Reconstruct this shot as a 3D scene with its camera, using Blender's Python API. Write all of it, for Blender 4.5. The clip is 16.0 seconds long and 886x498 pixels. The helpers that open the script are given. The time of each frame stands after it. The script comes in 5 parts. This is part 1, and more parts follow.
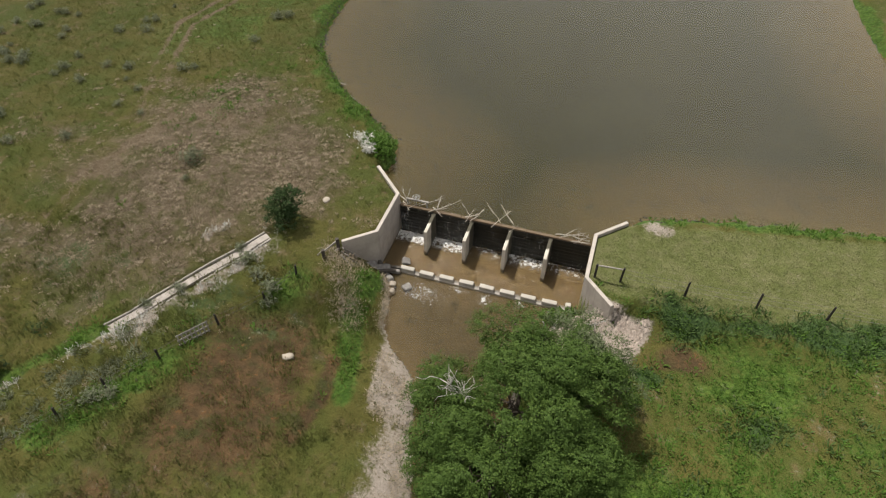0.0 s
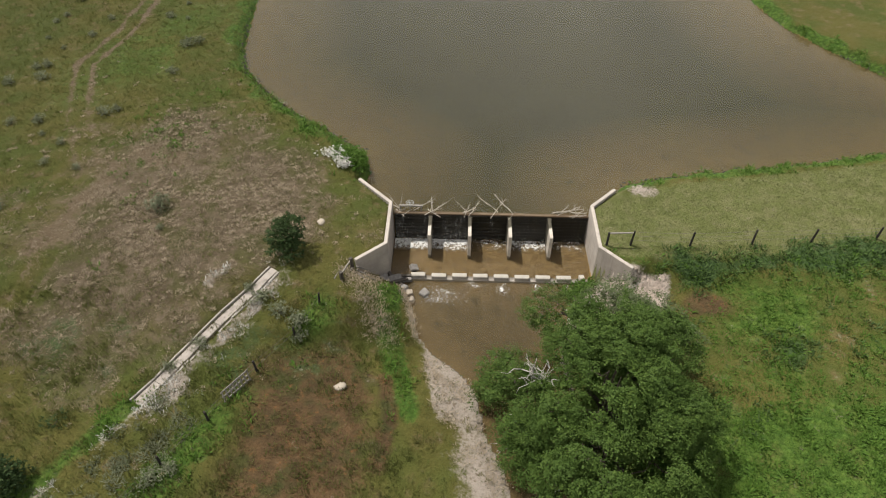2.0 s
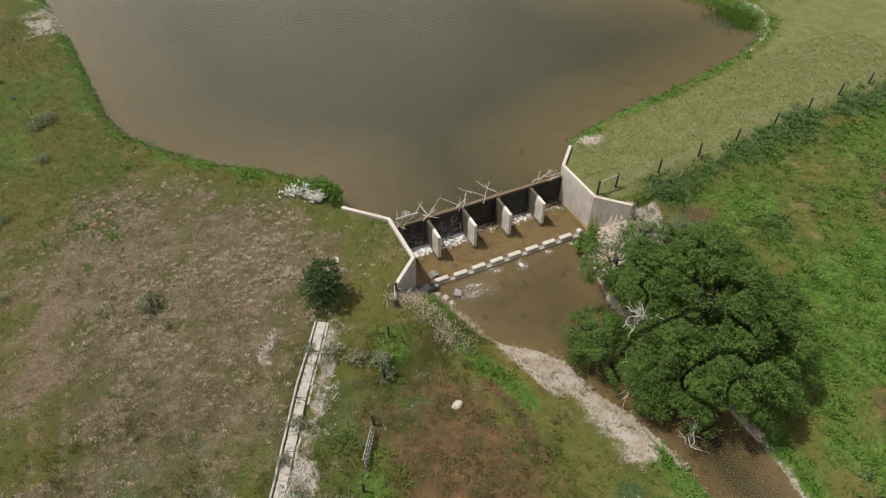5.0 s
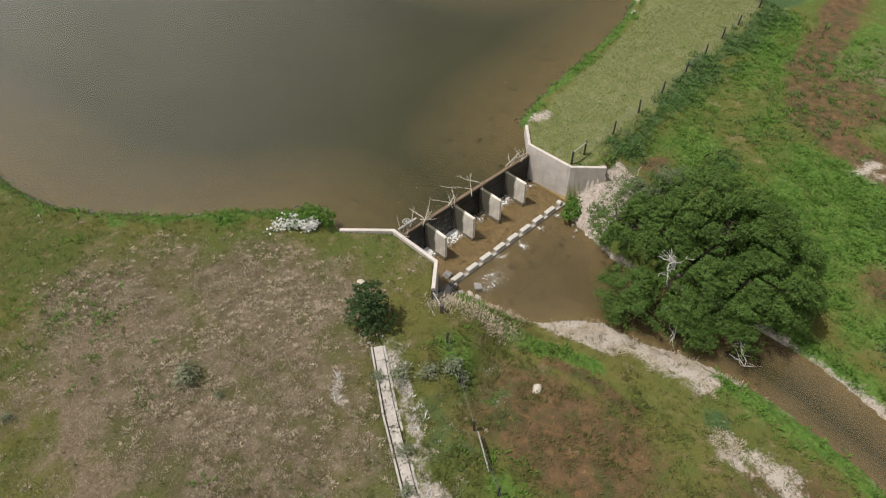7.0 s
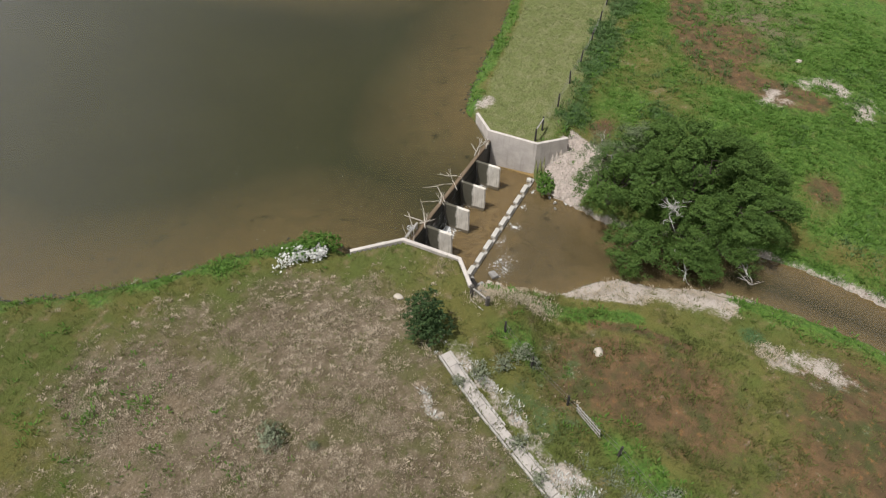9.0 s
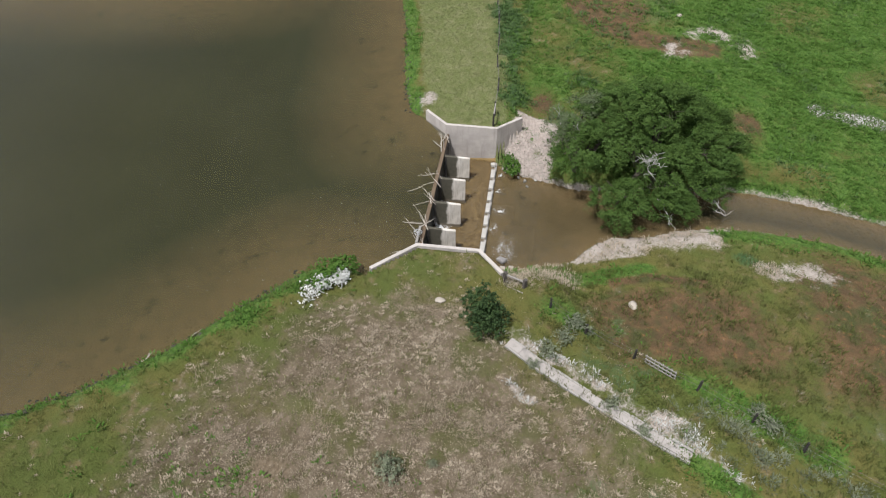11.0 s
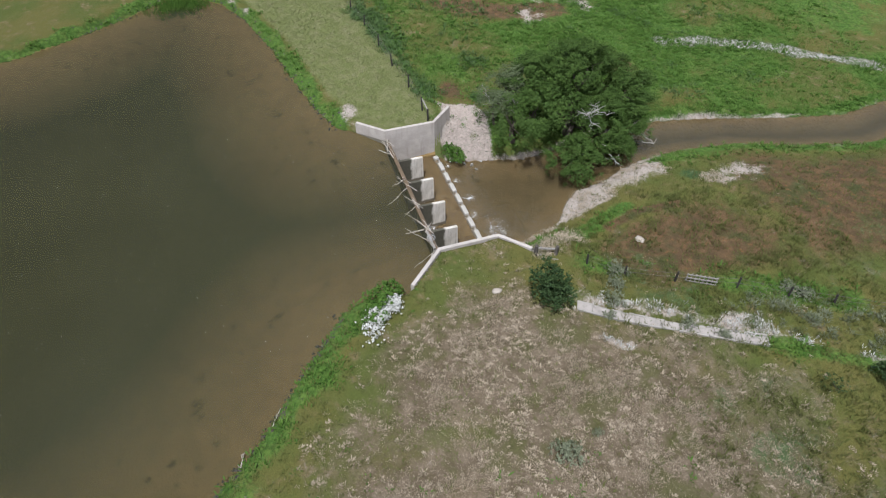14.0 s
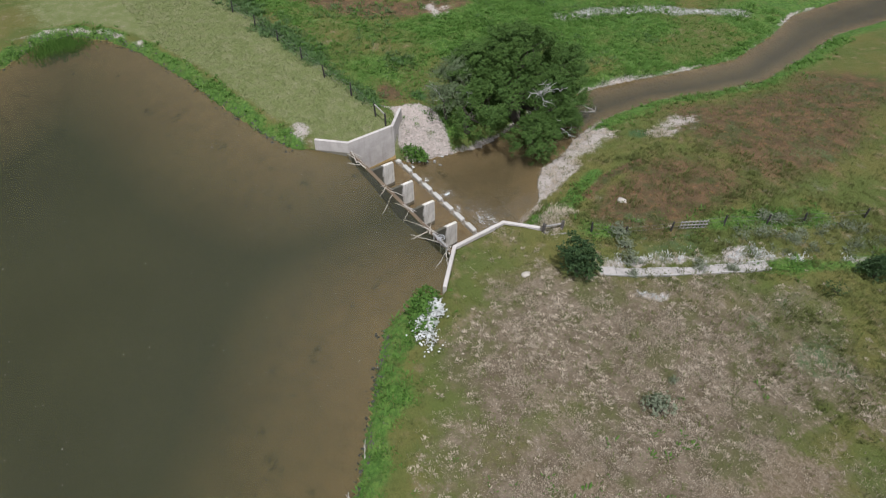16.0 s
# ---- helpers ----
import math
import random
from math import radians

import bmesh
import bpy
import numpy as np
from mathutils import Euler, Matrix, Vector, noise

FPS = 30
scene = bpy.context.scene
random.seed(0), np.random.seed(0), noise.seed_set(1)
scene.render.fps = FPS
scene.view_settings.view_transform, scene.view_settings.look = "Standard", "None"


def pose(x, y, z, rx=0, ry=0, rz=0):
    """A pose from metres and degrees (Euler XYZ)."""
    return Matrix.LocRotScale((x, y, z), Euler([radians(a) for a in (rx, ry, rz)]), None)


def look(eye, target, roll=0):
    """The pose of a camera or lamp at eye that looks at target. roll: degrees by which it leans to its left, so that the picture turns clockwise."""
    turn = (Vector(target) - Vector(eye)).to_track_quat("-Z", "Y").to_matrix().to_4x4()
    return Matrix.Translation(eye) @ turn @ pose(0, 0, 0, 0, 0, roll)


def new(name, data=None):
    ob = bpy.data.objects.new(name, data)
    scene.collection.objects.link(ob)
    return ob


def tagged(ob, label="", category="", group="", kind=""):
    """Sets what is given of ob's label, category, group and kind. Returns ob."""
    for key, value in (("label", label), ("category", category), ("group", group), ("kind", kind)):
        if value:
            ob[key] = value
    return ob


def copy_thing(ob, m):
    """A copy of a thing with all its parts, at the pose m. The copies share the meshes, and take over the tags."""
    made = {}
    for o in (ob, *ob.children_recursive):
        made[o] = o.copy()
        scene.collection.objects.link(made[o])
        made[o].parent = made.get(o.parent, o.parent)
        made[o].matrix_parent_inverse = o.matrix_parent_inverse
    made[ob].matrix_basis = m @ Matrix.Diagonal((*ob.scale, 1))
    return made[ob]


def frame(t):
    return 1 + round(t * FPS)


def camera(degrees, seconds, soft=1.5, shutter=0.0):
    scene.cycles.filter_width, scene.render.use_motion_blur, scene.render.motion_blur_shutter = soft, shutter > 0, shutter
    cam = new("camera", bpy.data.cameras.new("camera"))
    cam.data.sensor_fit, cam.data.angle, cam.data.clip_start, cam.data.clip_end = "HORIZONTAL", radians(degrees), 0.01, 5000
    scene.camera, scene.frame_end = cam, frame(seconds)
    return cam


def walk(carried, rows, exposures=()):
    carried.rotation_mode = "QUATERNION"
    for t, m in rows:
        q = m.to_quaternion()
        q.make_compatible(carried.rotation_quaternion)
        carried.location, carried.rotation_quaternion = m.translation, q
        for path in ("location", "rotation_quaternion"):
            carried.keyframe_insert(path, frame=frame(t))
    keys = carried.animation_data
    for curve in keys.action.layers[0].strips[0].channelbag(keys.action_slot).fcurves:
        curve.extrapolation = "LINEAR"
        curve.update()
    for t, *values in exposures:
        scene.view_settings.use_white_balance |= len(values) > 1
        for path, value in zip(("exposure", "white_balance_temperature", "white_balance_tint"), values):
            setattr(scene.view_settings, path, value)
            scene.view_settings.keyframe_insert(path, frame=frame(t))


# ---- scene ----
cam = camera(68.2, 16.0, soft=1.15)
PATH = [
    (0, (10.892, -29.951, 29.393), (2.164, -2.820, 1.326), 0.12),
    (0.5, (8.876, -30.545, 29.384), (1.947, -2.890, 1.327), 0.11),
    (1, (6.693, -31.031, 29.374), (1.672, -2.957, 1.327), 0.11),
    (1.5, (4.375, -31.378, 29.365), (1.358, -3.010, 1.326), 0.11),
    (2, (1.952, -31.561, 29.356), (1.021, -3.041, 1.325), 0.11),
    (2.5, (-0.546, -31.562, 29.347), (0.673, -3.045, 1.324), 0.10),
    (3, (-3.090, -31.364, 29.338), (0.322, -3.019, 1.322), 0.10),
    (3.5, (-5.654, -30.960, 29.329), (-0.024, -2.964, 1.319), 0.10),
    (4, (-8.209, -30.342, 29.320), (-0.360, -2.880, 1.316), 0.09),
    (4.5, (-10.732, -29.510, 29.310), (-0.685, -2.768, 1.312), 0.09),
    (5, (-13.199, -28.467, 29.301), (-0.996, -2.631, 1.308), 0.09),
    (5.5, (-15.586, -27.217, 29.292), (-1.293, -2.471, 1.303), 0.09),
    (6, (-17.873, -25.769, 29.283), (-1.577, -2.290, 1.298), 0.08),
    (6.5, (-20.040, -24.136, 29.274), (-1.848, -2.089, 1.292), 0.08),
    (7, (-22.069, -22.330, 29.265), (-2.105, -1.871, 1.285), 0.08),
    (7.5, (-23.945, -20.366, 29.256), (-2.348, -1.636, 1.278), 0.07),
    (8, (-25.652, -18.263, 29.246), (-2.576, -1.386, 1.271), 0.07),
    (8.5, (-27.179, -16.039, 29.237), (-2.788, -1.122, 1.263), 0.07),
    (9, (-28.514, -13.712, 29.228), (-2.981, -0.845, 1.254), 0.07),
    (9.5, (-29.648, -11.304, 29.219), (-3.153, -0.559, 1.245), 0.06),
    (10, (-30.575, -8.834, 29.210), (-3.300, -0.263, 1.235), 0.06),
    (10.5, (-31.291, -6.321, 29.201), (-3.418, 0.039, 1.225), 0.06),
    (11, (-31.793, -3.787, 29.192), (-3.505, 0.344, 1.214), 0.05),
    (11.5, (-32.081, -1.249, 29.182), (-3.558, 0.651, 1.203), 0.05),
    (12, (-32.157, 1.275, 29.173), (-3.575, 0.954, 1.191), 0.05),
    (12.5, (-32.026, 3.768, 29.164), (-3.557, 1.253, 1.179), 0.05),
    (13, (-31.695, 6.217, 29.155), (-3.504, 1.543, 1.166), 0.04),
    (13.5, (-31.175, 8.610, 29.146), (-3.420, 1.824, 1.153), 0.04),
    (14, (-30.476, 10.936, 29.137), (-3.311, 2.094, 1.139), 0.04),
    (14.5, (-29.616, 13.189, 29.128), (-3.188, 2.354, 1.124), 0.03),
    (15, (-28.611, 15.366, 29.118), (-3.062, 2.608, 1.109), 0.03),
    (15.5, (-27.482, 17.467, 29.109), (-2.951, 2.861, 1.093), 0.03),
    (16, (-26.254, 19.496, 29.100), (-2.874, 3.122, 1.077), 0.03),
]
walk(cam, [(t, look(eye, target, roll)) for t, eye, target, roll in PATH], [(0.0, -0.10, 6750, 10), (4.0, -0.08, 6700, 10), (7.0, -0.05, 6500, 10), (12.0, -0.08, 5850, 12), (16.0, -0.17, 5700, 12)])

# ---------------------------------------------------------------- light
SUN_FROM = Vector((-0.40, 0.23, 1.0)).normalized()
sun = new("sun", bpy.data.lights.new("sun", "SUN"))
sun.data.energy, sun.data.angle, sun.data.color = 5.0, radians(0.6), (1.0, 0.965, 0.905)
sun.matrix_world = look(SUN_FROM * 200, (0, 0, 0))
world = bpy.data.worlds.new("world")
scene.world = world
world.use_nodes = True
wn = world.node_tree
sky = wn.nodes.new("ShaderNodeTexSky")
sky.sky_type, sky.sun_disc = "NISHITA", False
sky.sun_elevation = math.asin(SUN_FROM.z)
sky.sun_rotation = math.atan2(SUN_FROM.x, SUN_FROM.y)
sky.air_density, sky.dust_density = 1.0, 3.0
wn.nodes["Background"].inputs["Strength"].default_value = 0.05
# fair-weather clouds over the whole sky
puffs = wn.nodes.new("ShaderNodeTexNoise")
puffs.noise_dimensions = "4D"
for key, value in (("W", 19.6), ("Scale", 0.8), ("Detail", 6.0), ("Roughness", 0.55)):
    puffs.inputs[key].default_value = value
cover = wn.nodes.new("ShaderNodeMapRange")
cover.inputs["From Min"].default_value, cover.inputs["From Max"].default_value = 0.41, 0.70
clouds = wn.nodes.new("ShaderNodeMix")
clouds.data_type = "RGBA"
clouds.inputs[7].default_value = (53.0, 51.5, 49.6, 1)
wn.links.new(puffs.outputs["Fac"], cover.inputs["Value"])
wn.links.new(cover.outputs[0], clouds.inputs[0])
wn.links.new(sky.outputs[0], clouds.inputs[6])
wn.links.new(clouds.outputs[2], wn.nodes["Background"].inputs["Color"])

# ---------------------------------------------------------------- materials
class Mat:
    """A small builder of node materials; places are in metres."""

    def __init__(self, name, rough=0.8, spec=0.5):
        self.m = bpy.data.materials.new(name)
        self.m.use_nodes = True
        self.t = self.m.node_tree
        self.b = self.t.nodes["Principled BSDF"]
        self.b.inputs["Roughness"].default_value = rough
        self.b.inputs["Specular IOR Level"].default_value = spec
        self.co = self.t.nodes.new("ShaderNodeTexCoord").outputs["Object"]

    def put(self, socket, value):
        if hasattr(value, "is_linked"):
            self.t.links.new(value, socket)
        elif isinstance(value, (tuple, list)) and len(value) == 3 and socket.type == "RGBA":
            socket.default_value = (*value, 1)
        else:
            socket.default_value = value

    def noise(self, scale, detail=4, rough=0.55, co=None, stretch=None, distort=0.0):
        n = self.t.nodes.new("ShaderNodeTexNoise")
        n.inputs["Scale"].default_value, n.inputs["Detail"].default_value = scale, detail
        n.inputs["Roughness"].default_value, n.inputs["Distortion"].default_value = rough, distort
        co = co or self.co
        if stretch:
            mp = self.t.nodes.new("ShaderNodeMapping")
            mp.inputs["Scale"].default_value = stretch
            self.t.links.new(co, mp.inputs["Vector"])
            co = mp.outputs[0]
        self.t.links.new(co, n.inputs["Vector"])
        return n.outputs["Fac"]

    def voronoi(self, scale, feature="F1", out="Distance"):
        n = self.t.nodes.new("ShaderNodeTexVoronoi")
        n.feature = feature
        n.inputs["Scale"].default_value = scale
        self.t.links.new(self.co, n.inputs["Vector"])
        return n.outputs[out]

    def ramp(self, fac, lo, hi, a=0.0, b=1.0):
        n = self.t.nodes.new("ShaderNodeMapRange")
        n.interpolation_type = "SMOOTHSTEP"
        for k, v in zip(("From Min", "From Max", "To Min", "To Max"), (lo, hi, a, b)):
            n.inputs[k].default_value = v
        self.put(n.inputs["Value"], fac)
        return n.outputs[0]

    def mix(self, fac, a, b, mode="MIX"):
        n = self.t.nodes.new("ShaderNodeMix")
        n.data_type, n.blend_type = "RGBA", mode
        self.put(n.inputs[0], fac)
        self.put(n.inputs[6], a)
        self.put(n.inputs[7], b)
        return n.outputs[2]

    def math(self, op, a, b=0.0, clamp=False):
        n = self.t.nodes.new("ShaderNodeMath")
        n.operation, n.use_clamp = op, clamp
        self.put(n.inputs[0], a)
        self.put(n.inputs[1], b)
        return n.outputs[0]

    def attr(self, name):
        n = self.t.nodes.new("ShaderNodeAttribute")
        n.attribute_name = name
        return n

    def split(self, name):
        a = self.attr(name)
        n = self.t.nodes.new("ShaderNodeSeparateColor")
        self.t.links.new(a.outputs["Color"], n.inputs[0])
        return n.outputs[0], n.outputs[1], n.outputs[2], a.outputs["Alpha"]

    def z(self):
        n = self.t.nodes.new("ShaderNodeSeparateXYZ")
        self.t.links.new(self.co, n.inputs[0])
        return n.outputs

    def bump(self, height, strength, distance):
        n = self.t.nodes.new("ShaderNodeBump")
        n.inputs["Strength"].default_value, n.inputs["Distance"].default_value = strength, distance
        self.put(n.inputs["Height"], height)
        self.t.links.new(n.outputs[0], self.b.inputs["Normal"])

    def island(self):
        return self.t.nodes.new("ShaderNodeNewGeometry").outputs["Random Per Island"]

    def each(self):
        return self.t.nodes.new("ShaderNodeObjectInfo").outputs["Random"]

    def done(self, colour, **more):
        self.put(self.b.inputs["Base Color"], colour)
        for k, v in more.items():
            self.put(self.b.inputs[k.replace("_", " ")], v)
        return self.m


def ground_material():
    k = Mat("ground_cover", 0.95, 0.15)
    green, tan, red, gravel = k.split("zone")
    lush, track, bank, stones = k.split("zone_b")
    big, mid, fine, tiny = k.noise(0.22, 3), k.noise(1.1, 4), k.noise(5.5, 5, 0.65), k.noise(24, 4, 0.7)
    # one scale of ragged edges for all the covers
    def edge(mask, soft=0.22, ragged=1.0):
        rag = k.math("ADD", k.math("MULTIPLY", k.math("SUBTRACT", mid, 0.5), 0.8 * ragged), k.math("MULTIPLY", k.math("SUBTRACT", fine, 0.5), 0.85 * ragged))
        return k.ramp(k.math("ADD", mask, rag), 0.5 - soft, 0.5 + soft)
    c = k.mix(k.ramp(big, 0.38, 0.62), (0.115, 0.108, 0.030), (0.085, 0.102, 0.024))
    c = k.mix(k.ramp(mid, 0.52, 0.72), c, (0.152, 0.122, 0.052))
    c = k.mix(k.ramp(fine, 0.5, 0.75, 0, 0.55), c, (0.06, 0.092, 0.02))
    # dry hill
    dry = k.mix(k.ramp(mid, 0.35, 0.65), (0.105, 0.08, 0.05), (0.17, 0.132, 0.09))
    dry = k.mix(k.ramp(k.noise(9, 5, 0.7), 0.54, 0.66), dry, (0.29, 0.24, 0.175))
    dry = k.mix(k.ramp(k.noise(0.42, 5, 0.6), 0.49, 0.62, 0, 0.8), dry, (0.085, 0.084, 0.03))
    dry = k.mix(k.ramp(k.noise(2.6, 4, 0.6), 0.56, 0.68, 0, 0.7), dry, (0.105, 0.098, 0.042))
    c = k.mix(edge(tan, 0.5, 1.25), c, dry)
    # rusty annual grass
    rust = k.mix(k.ramp(mid, 0.35, 0.68), (0.086, 0.058, 0.03), (0.138, 0.086, 0.042))
    rust = k.mix(k.ramp(k.noise(0.7, 3), 0.46, 0.68, 0, 0.85), rust, (0.056, 0.066, 0.022))
    rust = k.mix(k.ramp(k.noise(2.3, 5, 0.65), 0.56, 0.70), rust, (0.185, 0.10, 0.042))
    c = k.mix(edge(red, 0.3), c, rust)
    # pale embankment grass
    pale = k.mix(k.ramp(mid, 0.4, 0.65), (0.132, 0.15, 0.05), (0.165, 0.17, 0.072))
    pale = k.mix(k.ramp(fine, 0.56, 0.75), pale, (0.22, 0.225, 0.145))
    c = k.mix(edge(bank, 0.3), c, pale)
    # fresh green
    fresh = k.mix(k.ramp(mid, 0.35, 0.7), (0.064, 0.130, 0.022), (0.098, 0.160, 0.030))
    fresh = k.mix(k.ramp(k.noise(0.9, 4, 0.6), 0.5, 0.7, 0, 0.6), fresh, (0.115, 0.105, 0.035))
    fresh = k.mix(k.ramp(fine, 0.46, 0.68, 0, 0.8), fresh, (0.046, 0.092, 0.016))
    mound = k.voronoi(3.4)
    # mound tops lightened and the gaps between darkened, shading put in the colour
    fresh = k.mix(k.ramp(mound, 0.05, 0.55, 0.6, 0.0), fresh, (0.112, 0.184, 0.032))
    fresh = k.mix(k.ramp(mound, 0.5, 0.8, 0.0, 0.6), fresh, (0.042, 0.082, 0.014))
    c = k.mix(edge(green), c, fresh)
    weeds = k.mix(k.ramp(fine, 0.35, 0.65), (0.040, 0.076, 0.026), (0.068, 0.112, 0.038))
    c = k.mix(edge(lush), c, weeds)
    # bare soil of the trail
    soil = k.mix(k.ramp(fine, 0.35, 0.7), (0.13, 0.095, 0.058), (0.215, 0.17, 0.115))
    c = k.mix(edge(track, 0.3, 1.6), c, soil)
    # gravel and sand
    grit = k.mix(k.ramp(tiny, 0.35, 0.65), (0.28, 0.235, 0.195), (0.50, 0.45, 0.395))
    grit = k.mix(k.ramp(k.noise(3.2, 5, 0.65), 0.52, 0.68), grit, (0.20, 0.165, 0.115))
    c = k.mix(edge(gravel, 0.28, 1.5), c, grit)
    pebble = k.mix(k.ramp(k.voronoi(7), 0.1, 0.5), (0.52, 0.5, 0.45), (0.12, 0.125, 0.08))
    c = k.mix(edge(stones), c, pebble)
    # silt under the water: pale on the shelf, weedy further down
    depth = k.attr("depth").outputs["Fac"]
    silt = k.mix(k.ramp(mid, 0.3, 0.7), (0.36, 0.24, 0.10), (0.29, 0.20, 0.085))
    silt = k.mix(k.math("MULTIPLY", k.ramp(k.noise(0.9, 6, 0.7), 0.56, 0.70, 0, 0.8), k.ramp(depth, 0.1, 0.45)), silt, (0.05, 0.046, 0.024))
    # light lost in the deep murk, painted as darker silt
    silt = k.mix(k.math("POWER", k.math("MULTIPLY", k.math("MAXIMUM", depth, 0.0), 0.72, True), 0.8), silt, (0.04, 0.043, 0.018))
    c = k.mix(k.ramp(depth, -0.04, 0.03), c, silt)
    c = k.mix(k.ramp(tiny, 0.42, 0.62, 0.0, 0.75), c, (0.33, 0.33, 0.33), "OVERLAY")
    k.bump(k.math("SUBTRACT", k.math("ADD", fine, k.math("MULTIPLY", tiny, 0.5)), k.math("MULTIPLY", k.math("MULTIPLY", mound, edge(green)), 0.8)), 1.0, 0.14)
    return k.done(c, Diffuse_Roughness=1.0)


def water_material(name, murk, alpha, ripple, scale, rough=0.05, ripple_tint=False):
    k = Mat(name, rough, 1.0)
    k.b.inputs["IOR"].default_value = 1.33
    w = k.math("ADD", k.noise(scale, 4, 0.6, stretch=(1.0, 1.6, 1.0), distort=0.4), k.math("MULTIPLY", k.noise(scale * 0.23, 2), 1.2))
    k.bump(w, ripple, 0.06)
    cloud = k.noise(0.12, 4)
    tint = k.mix(k.ramp(cloud, 0.3, 0.7), murk, tuple(v * 1.25 for v in murk))
    if ripple_tint:
        # ripple highlights of the fast water, mottled into its tint
        tint = k.mix(k.ramp(k.noise(4.5, 5, 0.7, stretch=(1.0, 0.6, 1.0), distort=0.8), 0.35, 0.68), tuple(v * 0.55 for v in murk), tuple(v * 1.75 for v in murk))
    return k.done(tint, Alpha=alpha)


def concrete_material(name, base, stain=0.5, dark=(0.07, 0.065, 0.055)):
    k = Mat(name, 0.85, 0.3)
    c = k.mix(k.ramp(k.noise(1.3, 5), 0.3, 0.7), base, tuple(v * 0.8 for v in base))
    c = k.mix(k.ramp(k.noise(1.2, 5, 0.6, stretch=(2.2, 2.2, 0.22)), 0.52, 0.8, 0, stain), c, dark)
    c = k.mix(k.ramp(k.noise(30, 3, 0.7), 0.45, 0.75, 0, 0.4), c, tuple(v * 0.6 for v in base))
    # board marks of the formwork
    lift = k.t.nodes.new("ShaderNodeTexWave")
    lift.bands_direction = "Z"
    lift.inputs["Scale"].default_value, lift.inputs["Distortion"].default_value = 0.85, 0.4
    k.t.links.new(k.co, lift.inputs["Vector"])
    c = k.mix(k.ramp(lift.outputs["Fac"], 0.97, 1.0, 0, 0.16), c, tuple(v * 0.55 for v in base))
    k.bump(k.math("ADD", k.noise(22, 4, 0.7), k.noise(3, 3)), 0.2, 0.03)
    return k.done(c)


def pier_material():
    k = Mat("pier_concrete", 0.8, 0.35)
    c = k.mix(k.ramp(k.noise(1.7, 5), 0.3, 0.7), (0.56, 0.52, 0.455), (0.45, 0.41, 0.35))
    c = k.mix(k.ramp(k.noise(4, 4, 0.6, stretch=(3, 3, 0.2)), 0.5, 0.72, 0, 0.6), c, (0.2, 0.175, 0.14))
    x, y, z = k.z()
    # algae and wet where the spill runs along the upstream part
    wet = k.ramp(k.math("ADD", y, k.math("MULTIPLY", k.math("SUBTRACT", k.noise(2.5, 4, 0.6), 0.5), 0.5)), 0.82, 1.02)
    c = k.mix(wet, c, k.mix(k.noise(6), (0.045, 0.042, 0.028), (0.10, 0.09, 0.065)))
    low = k.ramp(k.math("ADD", z, k.math("MULTIPLY", k.noise(3), 0.4)), -2.1, -1.95, 1, 0)
    c = k.mix(low, c, (0.12, 0.10, 0.07))
    k.bump(k.noise(18, 5, 0.7), 0.4, 0.03)
    return k.done(c)


def wood_material(name, a, b, rough=0.85, along=(12, 12, 0.8)):
    k = Mat(name, rough, 0.3)
    c = k.mix(k.ramp(k.noise(1.5, 4, 0.6, stretch=along), 0.3, 0.7), a, b)
    c = k.mix(k.ramp(k.each(), 0, 1, 0, 0.4), c, a)
    k.bump(k.noise(3, 4, 0.6, stretch=along), 0.4, 0.02)
    return k.done(c)


def leaf_material(name, a, b, c, scale=0.6, thinness=0.28):
    k = Mat(name, 0.65, 0.18)
    r = k.island()
    col = k.mix(r, a, b)
    col = k.mix(k.ramp(k.noise(scale, 3), 0.42, 0.68), col, c)
    k.b.inputs["Subsurface Weight"].default_value = 0.0
    m = k.done(col)
    t = k.t
    thin = t.nodes.new("ShaderNodeBsdfTranslucent")
    t.links.new(col, thin.inputs["Color"])
    both = t.nodes.new("ShaderNodeMixShader")
    both.inputs[0].default_value = thinness
    t.links.new(k.b.outputs[0], both.inputs[1])
    t.links.new(thin.outputs[0], both.inputs[2])
    t.links.new(both.outputs[0], t.nodes["Material Output"].inputs["Surface"])
    return m


def foam_material(name, scale, lo, hi, stretch=(1, 1, 1), most=0.9):
    k = Mat(name, 0.5, 0.4)
    n = k.noise(scale, 6, 0.7, stretch=stretch, distort=0.6)
    fade = k.attr("fade").outputs["Fac"]
    a = k.ramp(k.math("ADD", n, k.math("MULTIPLY", k.math("SUBTRACT", fade, 1.0), 0.35)), lo, hi)
    k.bump(n, 0.6, 0.05)
    return k.done((0.78, 0.79, 0.78), Alpha=k.math("MULTIPLY", a, most))


def rock_material(name, a, b):
    k = Mat(name, 0.9, 0.3)
    c = k.mix(k.ramp(k.noise(5, 5), 0.3, 0.7), a, b)
    c = k.mix(k.ramp(k.island(), 0, 1, 0, 0.6), c, tuple(v * 1.12 for v in a))
    k.bump(k.noise(14, 5, 0.7), 0.6, 0.03)
    return k.done(c)


GROUND = ground_material()
POND = water_material("pond_water", (0.043, 0.041, 0.0175), 0.5, 0.05, 1.7, 0.18)
CREEK = water_material("creek_water", (0.078, 0.060, 0.031), 0.5, 0.2, 3.0, 0.12)
APRON = water_material("apron_water", (0.13, 0.092, 0.04), 0.55, 1.0, 4.0, 0.1, True)
CONCRETE = concrete_material("weathered_concrete", (0.46, 0.415, 0.37), 0.35)
OLD_CONCRETE = concrete_material("old_concrete", (0.36, 0.335, 0.30), 0.5)
BLOCK = concrete_material("sill_concrete", (0.43, 0.405, 0.36), 0.3)
PIER = pier_material()
FLUME_BED = concrete_material("flume_bed", (0.37, 0.335, 0.30), 0.45)
